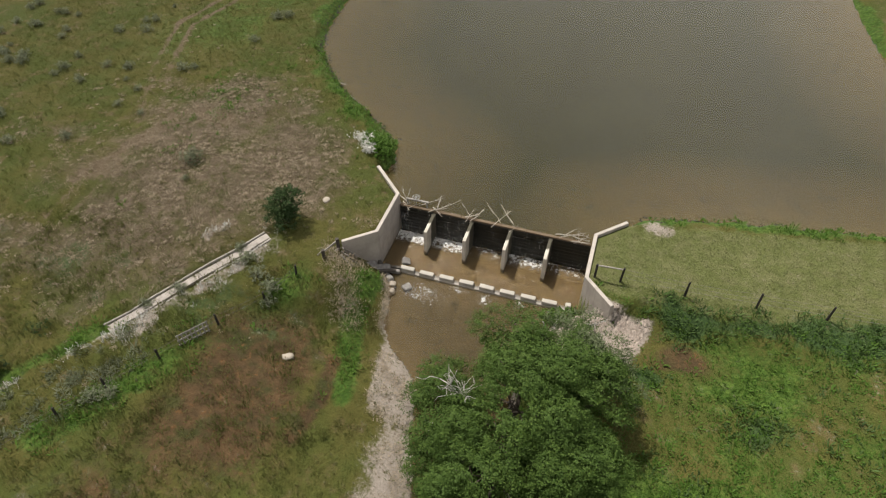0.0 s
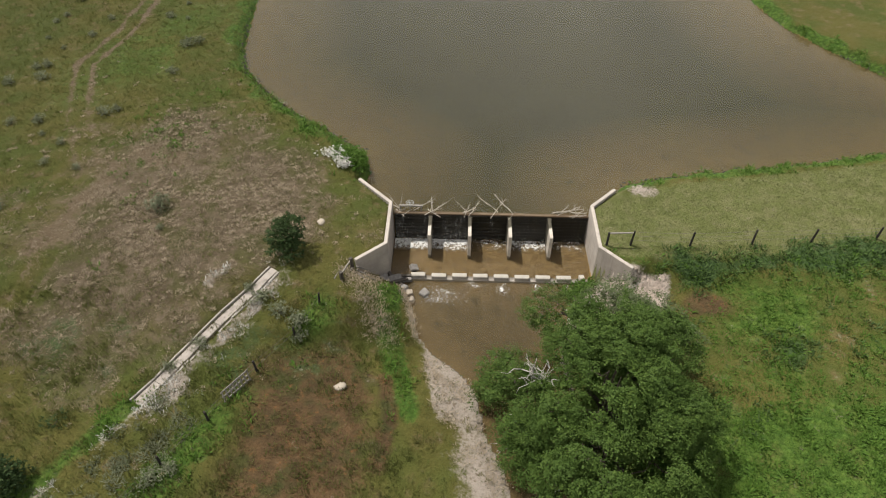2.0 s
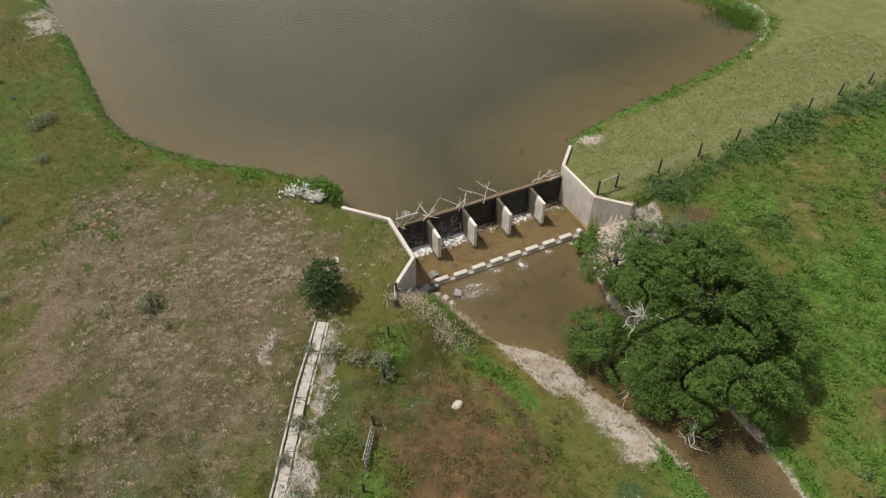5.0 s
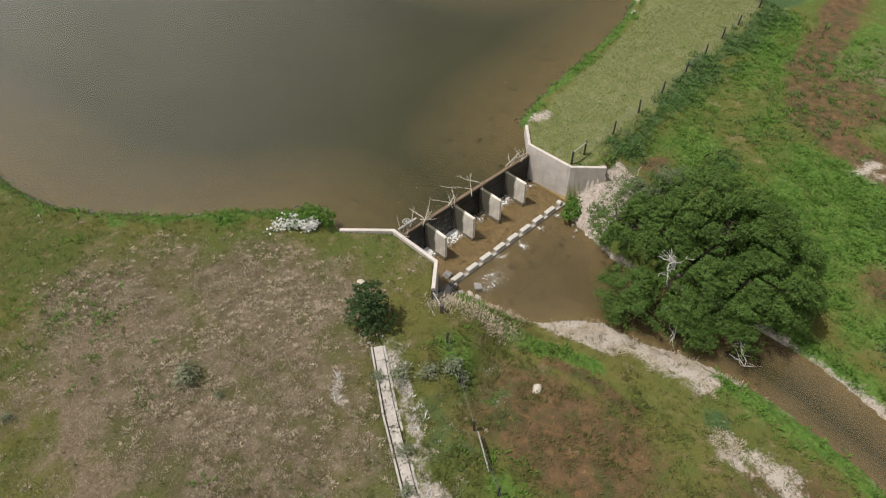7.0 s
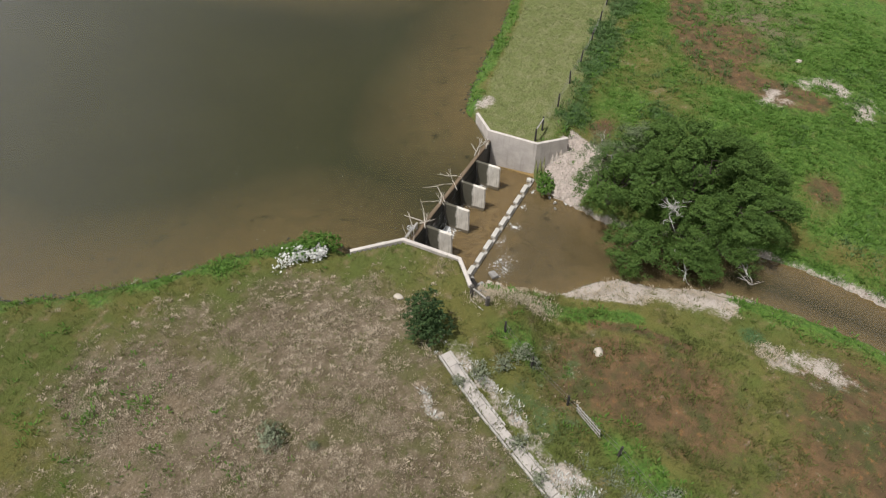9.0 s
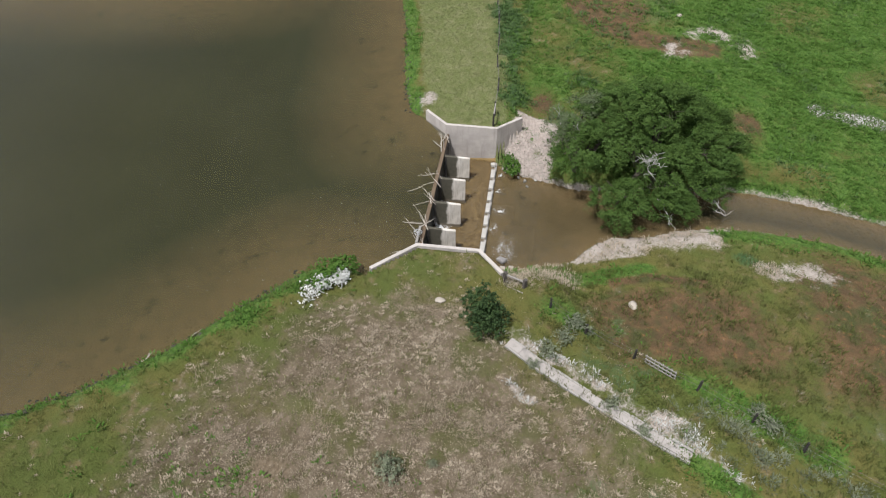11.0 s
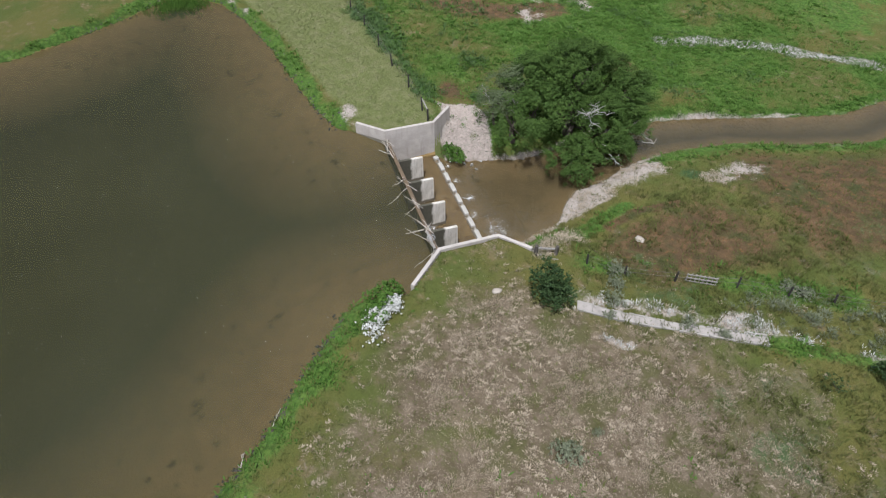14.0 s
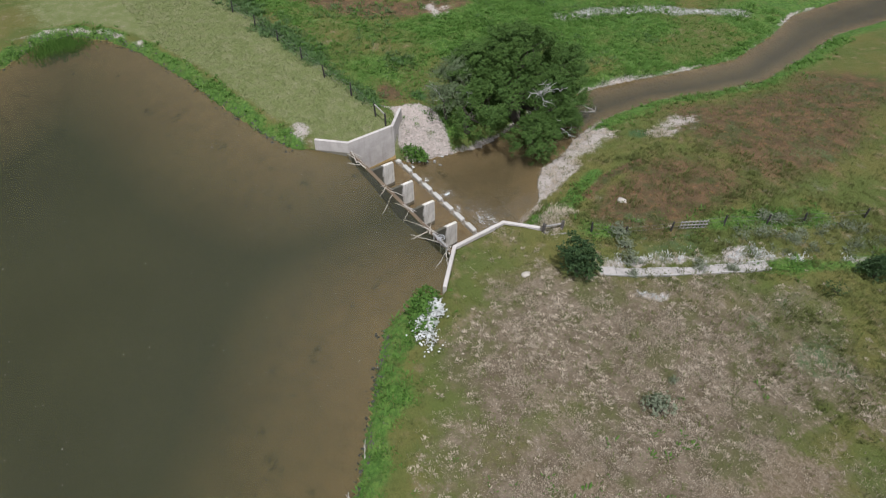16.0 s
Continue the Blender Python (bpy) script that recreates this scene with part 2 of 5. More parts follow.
SILTED = concrete_material("silted_concrete", (0.20, 0.13, 0.06), 0.5)
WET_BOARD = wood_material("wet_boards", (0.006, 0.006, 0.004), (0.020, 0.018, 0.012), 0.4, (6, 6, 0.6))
BEAM = wood_material("crest_beam", (0.10, 0.068, 0.04), (0.17, 0.125, 0.08), 0.7, (0.6, 9, 9))
POST = wood_material("dark_post", (0.022, 0.02, 0.018), (0.05, 0.043, 0.036))
GREY_WOOD = wood_material("grey_wood", (0.20, 0.185, 0.165), (0.36, 0.335, 0.30))
DARK_WOOD = wood_material("dark_wood", (0.045, 0.04, 0.034), (0.12, 0.105, 0.09))
DRIFT = wood_material("driftwood", (0.30, 0.26, 0.21), (0.50, 0.46, 0.40))
DEAD = wood_material("dead_limb", (0.30, 0.285, 0.265), (0.48, 0.46, 0.43))
BARK = wood_material("bark", (0.045, 0.036, 0.028), (0.11, 0.09, 0.07))
STEEL = rock_material("painted_steel", (0.38, 0.38, 0.37), (0.25, 0.235, 0.22))
WIRE = rock_material("fence_wire", (0.16, 0.15, 0.14), (0.10, 0.09, 0.085))
LEAF = leaf_material("willow_leaf", (0.040, 0.082, 0.014), (0.094, 0.150, 0.030), (0.054, 0.098, 0.019), 1.1, 0.16)
PALE_LEAF = leaf_material("pale_willow_leaf", (0.075, 0.10, 0.045), (0.14, 0.17, 0.085), (0.095, 0.12, 0.055), 0.8, 0.15)
CEDAR = leaf_material("juniper_leaf", (0.028, 0.056, 0.02), (0.07, 0.112, 0.036), (0.042, 0.072, 0.026))
SAGE = leaf_material("sage_leaf", (0.15, 0.17, 0.105), (0.24, 0.26, 0.17), (0.12, 0.14, 0.078))
WEED = leaf_material("weed_leaf", (0.064, 0.142, 0.022), (0.122, 0.21, 0.036), (0.084, 0.164, 0.026), 0.6, 0.3)
GRASS = leaf_material("grass_blade", (0.09, 0.11, 0.03), (0.155, 0.155, 0.054), (0.12, 0.14, 0.036), 0.6, 0.3)
PALE_BLADE = leaf_material("pale_blade", (0.14, 0.165, 0.06), (0.20, 0.215, 0.095), (0.165, 0.185, 0.075), 0.8, 0.28)
STRAW = leaf_material("straw_blade", (0.29, 0.24, 0.165), (0.52, 0.44, 0.335), (0.40, 0.335, 0.245), 2.0, 0.22)
BLOOM = leaf_material("white_bloom", (0.55, 0.54, 0.50), (0.72, 0.71, 0.68), (0.42, 0.43, 0.38), 2.0)
DARK_WEED = leaf_material("dark_weed_leaf", (0.06, 0.115, 0.028), (0.105, 0.17, 0.05), (0.08, 0.13, 0.045))
FOAM = foam_material("foam", 5.0, 0.30, 0.66, (1, 1, 1), 0.8)
SPECK = foam_material("foam_glint_specks", 11.0, 0.44, 0.54, (1, 1, 1), 0.7)
FLOW = foam_material("falling_water", 2.2, 0.44, 0.62, (6.0, 6.0, 0.2), 0.32)
ROCK = rock_material("pale_rock", (0.36, 0.315, 0.26), (0.25, 0.22, 0.18))
PINK_ROCK = rock_material("pink_broken_rock", (0.38, 0.325, 0.28), (0.28, 0.235, 0.20))
GREY_ROCK = rock_material("grey_rock", (0.17, 0.16, 0.15), (0.29, 0.275, 0.255))
SHORE_ROCK = rock_material("white_stone", (0.42, 0.41, 0.385), (0.30, 0.285, 0.26))

# ---------------------------------------------------------------- plan
POND_Z, APRON_Z, CREEK_Z = -0.28, -2.44, -2.62
WL = [(-5.13, 4.58), (-2.69, 2.12), (-2.65, -1.83), (-4.41, -3.41)]   # centre lines of the side walls
WR = [(12.68, 4.00), (10.88, 2.17), (10.90, -1.73), (12.66, -3.55)]
WALL_TOP = 0.62
SHORE = [WL[1], WL[0], (-4.6, 6.3), (-5.3, 8.8), (-8.6, 11.5), (-12.4, 14.6), (-15.0, 17.4), (-17.3, 20.7), (-18.6, 25.0), (-19.2, 30.0),
         (-20.4, 40.0), (-24.0, 60.0), (-20.0, 95.0), (28.0, 95.0), (31.0, 52.0), (31.7, 41.4), (32.4, 35.8), (33.6, 31.0), (36.0, 26.7), (39.2, 21.8),
         (42.3, 18.0), (42.4, 15.0), (39.5, 12.2), (35.4, 10.4), (28.0, 8.5), (22.3, 7.6), (16.8, 6.5), (13.6, 5.4), WR[0], WR[1]]
CREEK_L = [(-2.65, -1.83), (-1.9, -2.6), (-1.2, -3.6), (-0.8, -5.2), (-0.5, -6.6), (0.4, -8.0), (2.2, -9.4), (3.2, -10.8), (3.5, -13.0), (4.6, -15.5),
           (5.2, -18.0), (5.3, -21.5), (4.8, -26.0), (3.1, -30.4), (1.4, -36.3), (1.8, -42.2), (2.8, -51.0), (1.0, -62.0), (1.0, -110.0)]
CREEK_R = [(10.9, -1.73), (10.0, -2.5), (9.4, -3.8), (8.9, -5.8), (8.2, -8.4), (8.6, -11.0), (9.4, -15.0), (9.8, -19.8), (9.5, -22.7), (8.5, -26.7),
           (6.8, -32.4), (5.6, -37.7), (6.5, -44.6), (8.2, -51.0), (7.0, -62.0), (7.0, -110.0)]
CREEK_LINE = CREEK_L + CREEK_R[::-1]
BASIN = [WL[1], WL[2], WR[2], WR[1]]
FILL_L = [WL[0], WL[1], WL[2], WL[3], (-5.4, -3.6), (-8.0, 0.0), (-8.0, 6.0)]
FILL_R = [WR[0], WR[1], WR[2], WR[3], (14.0, -2.6), (15.5, 0.0), (15.5, 5.2)]
FLUME_W = [(-9.62, -3.98), (-11.78, -7.45), (-14.95, -13.35)]
FLUME_E = [(-8.98, -4.3), (-11.08, -7.75), (-14.25, -13.65)]
TRAIL = [(-33.0, 46.0), (-30.4, 33.0), (-30.3, 26.0), (-31.4, 20.0), (-28.5, 12.0), (-24.2, 4.5), (-23.4, -2.0), (-23.8, -8.0), (-27.0, -18.0)]
TRACK_R = [(60.0, -3.0), (44.0, -6.2), (37.4, -7.4), (31.5, -10.0), (28.2, -14.6), (27.5, -20.0)]


def smooth(a, b, v):
    u = np.clip((v - a) / (b - a), 0, 1)
    return u * u * (3 - 2 * u)


def to_line(x, y, line, closed=False):
    """The distance to a polyline."""
    best = np.full(np.shape(x), 1e9)
    ends = zip(line, line[1:] + (line[:1] if closed else []))
    for (ax, ay), (bx, by) in ends:
        dx, dy = bx - ax, by - ay
        u = np.clip(((x - ax) * dx + (y - ay) * dy) / (dx * dx + dy * dy + 1e-9), 0, 1)
        best = np.minimum(best, np.hypot(x - ax - u * dx, y - ay - u * dy))
    return best


def within(x, y, line):
    inside = np.zeros(np.shape(x), bool)
    for (ax, ay), (bx, by) in zip(line, line[1:] + line[:1]):
        if ay != by:
            inside ^= ((ay > y) != (by > y)) & (x < (bx - ax) * (y - ay) / (by - ay) + ax)
    return inside


def lattice(x, y, size, seed):
    """Smooth value noise, -1 to 1."""
    table = np.random.RandomState(seed).rand(256, 256) * 2 - 1
    u, v = x / size + 100.0, y / size + 100.0
    i, j = np.floor(u).astype(int), np.floor(v).astype(int)
    f, g = u - i, v - j
    f, g = f * f * (3 - 2 * f), g * g * (3 - 2 * g)
    at = lambda a, b: table[a % 256, b % 256]
    return (at(i, j) * (1 - f) + at(i + 1, j) * f) * (1 - g) + (at(i, j + 1) * (1 - f) + at(i + 1, j + 1) * f) * g


def plain(x, y):
    """The lie of the land, without banks and beds."""
    down = smooth(-2.0, -12.0, y)
    left = 0.45 + 0.35 * np.exp(-((x + 19) ** 2 + (y - 4) ** 2) / 90) - 0.75 * down - 0.55 * down * smooth(-11, -3, x)
    drop = smooth(-1.2, -4.5, y)
    right = 0.42 - drop * (1.35 - 0.95 * smooth(14, 27, x)) - 1.5 * smooth(-19, -31, y)
    side = smooth(2.0, 7.0, x)
    z = left * (1 - side) + right * side
    return z + 0.16 * lattice(x, y, 7.0, 3) + 0.07 * lattice(x, y, 2.1, 4) + 0.05 * lattice(x, y, 0.7, 5)


def height(x, y):
    x, y = np.asarray(x, float), np.asarray(y, float)
    base = plain(x, y)
    fill = within(x, y, FILL_L) | within(x, y, FILL_R)
    base = np.where(fill & (to_line(x, y, WL) < 3.0), np.maximum(base, 0.40), base)
    base = np.where(fill & (to_line(x, y, WR) < 3.0), np.maximum(base, 0.36), base)
    # flume trench
    base = base - 0.20 * (1 - smooth(0.40, 0.55, to_line(x, y, [((a + c) / 2, (b + d) / 2) for (a, b), (c, d) in zip(FLUME_W, FLUME_E)])))
    # pond
    in_pond = within(x, y, SHORE)
    d = np.where(in_pond, to_line(x, y, SHORE[1:-1]), to_line(x, y, SHORE, True)) + 0.28 * lattice(x, y, 1.3, 6) * (to_line(x, y, WL + WR[::-1]) > 2.5)
    z = np.where(fill, base, np.minimum(base, POND_Z + 0.03 + 0.75 * np.maximum(d, 0) ** 0.8))
    z = np.where(in_pond, POND_Z - np.minimum(0.05 + 0.115 * np.maximum(d, 0) + 0.002 * np.maximum(d - 1, 0) ** 2, 2.3), z)
    # creek and pool
    in_creek = within(x, y, CREEK_LINE)
    e = np.maximum(to_line(x, y, CREEK_LINE, True) + 0.18 * lattice(x, y, 1.1, 8), 0)
    near = smooth(-9.0, -5.5, y)
    steep = np.where(x < 6, 0.22 + 0.63 * near, 0.55 + 0.25 * near)
    bank = CREEK_Z + 0.05 + steep * e + 0.10 * np.minimum(e, 1.0)
    z = np.where(~fill & ~in_pond & (y < 0.5), np.minimum(z, bank), z)
    z = np.where(in_creek, CREEK_Z - np.minimum(0.05 + 0.28 * e, 0.75), z)
    z = np.where(within(x, y, BASIN), -2.75, z)
    return z


def spot(x, y):
    return float(height(np.array([x]), np.array([y]))[0])


def covers(x, y):
    """How much of each ground cover grows or lies at a place."""
    n1, n2 = lattice(x, y, 5.0, 11), lattice(x, y, 1.7, 12)
    shore = to_line(x, y, SHORE[2:-2])
    creek = to_line(x, y, CREEK_LINE, True)
    blob = lambda cx, cy, rx, ry: 1 - np.hypot((x - cx) / rx, (y - cy) / ry)
    hat = lambda v: np.clip(v, 0, 1)
    right = smooth(3.0, 8.0, x)
    down = smooth(-1.4, -2.6, y + 0.05 * np.maximum(0, 20 - x) - 0.05 * np.maximum(0, x - 20))
    green = hat(1.25 - shore / np.where(x > 10, 1.3, 1.9) + 0.45 * n2) * (y > 3.0)
    green = np.maximum(green, right * down * (0.70 + 0.55 * n1 + 0.25 * n2))
    green = np.maximum(green, hat(1.3 - to_line(x, y, [(-2.3, -3.9), (-2.1, -7.3), (-1.3, -10.4), (-0.6, -12.6)]) / 0.9))
    green = np.maximum(green, hat(1.2 - creek / 2.4) * (y < -17.5) * (x < 7))
    green = np.maximum(green, hat(1.1 - creek / 2.0) * (y < -18) * (x > 7))
    green = np.maximum(green, 0.9 * hat(1.2 - to_line(x, y, [(-14.6, -13.0), (-17.2, -17.2), (-20.0, -22.0)]) / 1.0 + 0.4 * n2))
    green = np.maximum(green, 0.75 * hat(1.3 - to_line(x, y, [(-6.0, -7.0), (-8.2, -11.3), (-11.0, -16.0), (-13.5, -20.0)]) / 1.5))
    green = np.maximum(green, 0.5 * hat(blob(-27, 22, 16, 20) + 0.55 * n1 + 0.1))
    tan = hat(1.15 * blob(-15.5, 1.6, 15.5, 13.0) + 0.30 + 0.55 * n1 + 0.35 * n2) * (1 - right) * smooth(1.8, 4.4, shore)
    west = ((y + 4) * 5.3 - (x + 9.3) * 9.4) / 10.8
    tan = tan * np.where(y < -2.0, 0.12 + 0.88 * smooth(-1.0, 1.2, west), 1.0) * (0.35 + 0.65 * smooth(1.0, 6.0, to_line(x, y, WL)))
    red = hat(1.5 * blob(-5.2, -15.5, 5.2, 7.5) + 0.15 + 0.5 * n1)
    red = np.maximum(red, hat(1.5 * blob(-4.5, -30, 7.5, 13) + 0.2 + 0.5 * n1))
    red = np.maximum(red, hat(1.2 - to_line(x, y, [(-1.9, -10.6), (-1.5, -13.0), (-1.8, -16.0)]) / 0.7))
    tan = np.maximum(tan, 0.8 * hat(1.4 * blob(39, -13, 13, 8) + 0.9 * n1) * right)
    red = np.maximum(red, hat(1.7 - to_line(x, y, TRACK_R) / 1.5 + 0.4 * n2))
    red = np.maximum(red, hat(1.3 * blob(17, -5.2, 4.5, 1.6) + 0.5 * n2))
    red = np.maximum(red, hat(1.6 * blob(34, -11.5, 7, 4.5) + 0.2 + 0.45 * n1))
    red = np.maximum(red, hat(1.2 * blob(17, -22, 4, 2.2) + 0.4 * n2)) * (creek > 1.2)
    green = green * (1 - 0.75 * np.maximum(red, 0.8 * tan * right))
    bar = [(0.2, -8.2), (2.4, -9.7), (3.3, -11.2), (3.5, -13.2), (4.3, -15.4), (3.9, -18.2), (2.6, -18.6), (1.6, -17.3), (1.1, -14.0), (0.7, -11.2)]
    gravel = hat(np.where(within(x, y, bar), 1.0, 0.9 - to_line(x, y, bar, True) / 0.5) - 0.33 * np.maximum(creek - 0.5, 0) + 0.45 * n2)
    rubble = [(12.9, -3.3), (15.0, -3.2), (14.2, -6.2), (12.6, -6.6), (10.4, -6.2), (8.6, -5.8), (9.6, -3.0), (11.6, -2.6)]
    gravel = np.maximum(gravel, hat(np.where(within(x, y, rubble), 0.95, 0.9 - to_line(x, y, rubble, True) / 0.5)))
    for cx, cy, rx, ry in ((0.4, -22.6, 1.4, 3.2), (27.2, -16.6, 1.8, 1.3), (31.2, -20.6, 1.5, 2.4), (28.6, -24.0, 3.2, 1.6), (-14.0, -12.6, 0.6, 0.9), (14.3, 4.2, 1.3, 0.8), (-21.8, 44, 2, 6)):
        gravel = np.maximum(gravel, hat(0.9 * blob(cx, cy, rx, ry) + 0.25 + 0.45 * n2 + 0.2 * lattice(x, y, 0.6, 18)) * 0.85)
    n4 = lattice(x, y, 0.55, 19)
    gravel = hat(gravel - 0.30 * np.maximum(n4, 0) * (creek > 0.7))
    # white silt washed out of the broken flume
    gravel = np.maximum(gravel, hat(0.9 - to_line(x, y, [(-8.6, -4.4), (-10.7, -7.9), (-13.8, -13.7)]) / 0.9 + 0.8 * n2 + 0.3 * n4) * 0.5)
    for cx, cy, rx, ry in ((-12.9, -12.4, 0.75, 1.1), (-11.2, -9.3, 0.5, 0.9), (-9.9, -6.9, 0.4, 0.9)):
        gravel = np.maximum(gravel, hat(1.3 * blob(cx, cy, rx, ry) + 0.2 + 0.4 * n4))
    gravel = np.maximum(gravel, 0.6 * hat(0.75 - to_line(x, y, [(-14.3, -14.0), (-16.0, -16.6), (-18.2, -19.6)]) / 0.55 + 0.7 * n2 + 0.5 * n4))
    gravel = np.maximum(gravel, hat(1.05 - to_line(x, y, [(-4.2, -4.3), (-3.4, -5.6), (-3.0, -7.0)]) / 1.4 + 0.4 * n2) * 0.5)
    gravel = np.maximum(gravel, hat(0.95 - creek / 0.6 + 0.35 * n2) * (y < -2.4) * np.where(x > 6 - 0.05 * (y + 20), 0.9, np.where(y > -19, 0.8, 0.3)))
    gravel = np.maximum(gravel, hat(1.0 - to_line(x, y, [(-12.1, -4.5), (-12.9, -5.0), (-13.1, -5.5), (-12.8, -5.7)]) / 0.35 + 0.3 * n2))
    gravel = np.maximum(gravel, 0.6 * hat(0.9 - to_line(x, y, [(43.0, 19.5), (43.1, 15.2), (40.3, 12.0), (36.0, 9.9)]) / 0.5 + 0.5 * n2))
    lush = right * hat(1.1 - np.abs(y + 2.9 - 0.09 * (x - 14)) / 1.7 + 0.6 * n2) * smooth(14.5, 16.5, x)
    lush = np.maximum(lush, right * down * 0.5 * hat(-0.1 + 0.7 * lattice(x, y, 2.4, 15)) * (x > 11))
    lush = np.maximum(lush, 0.5 * hat(0.2 + 0.7 * n1 + 0.45 * n2) * (1 - right) * smooth(-4.0, -8.0, y) * smooth(1.5, 3.0, creek))
    # bluish green patches of low cover
    for cx, cy, rx, ry in ((21.0, -8.6, 2.6, 1.5), (15.2, -7.0, 1.6, 1.0), (1.3, -19.4, 1.4, 1.6)):
        lush = np.maximum(lush, 0.8 * hat(1.3 * blob(cx, cy, rx, ry) + 0.3 * n2))
    trail = to_line(x, y, TRAIL)
    track = hat(1.25 - np.abs(trail - 0.75) / 0.38 + 0.45 * n2) * smooth(-26, -14, y) * np.where(y > 14, 0.8, 0.5)
    track = np.maximum(track, 0.8 * hat(1.2 - to_line(x, y, [(-24.0, -3.0), (-23.5, 2.8), (-21.9, 6.8), (-18.6, 6.4)]) / 1.3 + 0.6 * n2))
    bank = right * (1 - down) * smooth(0.8, 2.2, shore) * smooth(21, 13, y)
    stones = hat(1.15 - to_line(x, y, [(21.0, -28.6), (20.3, -33.0), (17.6, -38.6), (11.6, -46.4)]) / 1.35 + 0.25 * n2)
    return [green, tan, red, gravel], [lush, track, bank, stones]


def sheet(name, xs, ys, material, hollow=None):
    """A height field with its covers as attributes."""
    gx, gy = np.meshgrid(xs, ys)
    nx, ny = len(xs), len(ys)
    gz = height(gx, gy) if hollow is None else hollow(gx, gy)
    me = bpy.data.meshes.new(name)
    idx = np.arange(nx * ny).reshape(ny, nx)
    quads = np.stack([idx[:-1, :-1], idx[:-1, 1:], idx[1:, 1:], idx[1:, :-1]], -1).reshape(-1, 4)
    me.vertices.add(nx * ny)
    me.vertices.foreach_set("co", np.stack([gx, gy, gz], -1).ravel())
    me.loops.add(quads.size)
    me.loops.foreach_set("vertex_index", quads.ravel())
    me.polygons.add(len(quads))
    me.polygons.foreach_set("loop_start", np.arange(0, quads.size, 4))
    me.polygons.foreach_set("use_smooth", np.ones(len(quads), bool))
    me.update(calc_edges=True)
    if hollow is None:
        for key, masks in zip(("zone", "zone_b"), covers(gx, gy)):
            me.attributes.new(key, "FLOAT_COLOR", "POINT").data.foreach_set("color", np.stack([np.broadcast_to(m, gx.shape) for m in masks], -1).ravel())
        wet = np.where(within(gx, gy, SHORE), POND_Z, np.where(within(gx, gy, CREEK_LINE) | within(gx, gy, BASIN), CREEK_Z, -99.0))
        # depth scaled up along the far creek so its bed is coloured darker
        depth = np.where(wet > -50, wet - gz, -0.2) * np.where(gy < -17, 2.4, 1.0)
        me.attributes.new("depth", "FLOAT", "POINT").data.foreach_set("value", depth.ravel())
    me.materials.append(material)
    return new(name, me)


# one sheet to the horizon: fine in the middle, coarser outwards
def steps(lo, hi, step, far):
    mid = list(np.arange(lo, hi + step / 2, step))
    out, s = [], step
    a, b = mid[0], mid[-1]
    low, high = [], []
    while b < far:
        s *= 1.35
        a, b = a - s, b + s
        low.append(a)
        high.append(b)
    return np.array(low[::-1] + mid + high)


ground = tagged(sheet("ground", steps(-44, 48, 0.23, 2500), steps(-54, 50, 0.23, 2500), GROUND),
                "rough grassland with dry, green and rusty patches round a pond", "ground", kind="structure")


def flat_water(name, line, z, material, step):
    """A level water surface that ends just inside the banks."""
    bm = bmesh.new()
    vs = [bm.verts.new((x, y, z)) for x, y in line]
    bm.faces.new(vs)
    bmesh.ops.recalc_face_normals(bm, faces=bm.faces)
    if bm.faces[:][0].normal.z < 0:
        bmesh.ops.reverse_faces(bm, faces=bm.faces)
    bmesh.ops.triangulate(bm, faces=bm.faces)
    me = bpy.data.meshes.new(name)
    bm.to_mesh(me)
    bm.free()
    me.materials.append(material)
    return new(name, me)


def grown(line, d):
    """The outline moved outwards along its corner normals."""
    area = sum(a[0] * b[1] - b[0] * a[1] for a, b in zip(line, line[1:] + line[:1]))
    out = []
    for i, p in enumerate(line):
        a, b = Vector(line[i - 1]), Vector(line[(i + 1) % len(line)])
        n = (b - a).normalized()
        n = Vector((n.y, -n.x)) * (1 if area > 0 else -1)
        out.append((p[0] + n.x * d, p[1] + n.y * d))
    return out


pond_line = [(-2.72, 2.18)] + [(-5.2, 4.72)] + grown(SHORE, 0.5)[2:-2] + [(12.75, 4.12), (10.92, 2.2), (10.92, 2.12), (-2.72, 2.12)]
tagged(flat_water("pond", pond_line, POND_Z, POND, 1), "still murky olive-brown pond water behind the weir", "water", kind="structure")
creek_line = [(-2.65, -1.80)] + grown(CREEK_LINE, 0.5)[1:len(CREEK_L)] + grown(CREEK_LINE, 0.5)[len(CREEK_L):-1] + [(10.9, -1.80)]
tagged(flat_water("creek", creek_line, CREEK_Z, CREEK, 1), "shallow brown creek and pool below the weir", "water", kind="structure")
apron_line = [(-2.55, 2.0), (-2.55, -1.80), (10.8, -1.80), (10.8, 2.0)]
tagged(flat_water("apron_water", apron_line, APRON_Z, APRON, 1), "rippled shallow brown water on the weir apron", "water", kind="structure")

# ---------------------------------------------------------------- builders
def mesh_of(name, bm, material, smooth_shade=False):
    me = bpy.data.meshes.new(name)
    bm.to_mesh(me)
    bm.free()
    me.materials.append(material)
    if smooth_shade:
        me.polygons.foreach_set("use_smooth", np.ones(len(me.polygons), bool))
    return me


def part(name, bm, material, parent, label="", smooth_shade=False):
    ob = new(name, mesh_of(name, bm, material, smooth_shade))
    ob.parent = parent
    return tagged(ob, label)


def thing(name, label, category, group="", kind="", at=None):
    ob = new(name)
    if at is not None:
        ob.matrix_basis = at
    return tagged(ob, label, category, group, kind)


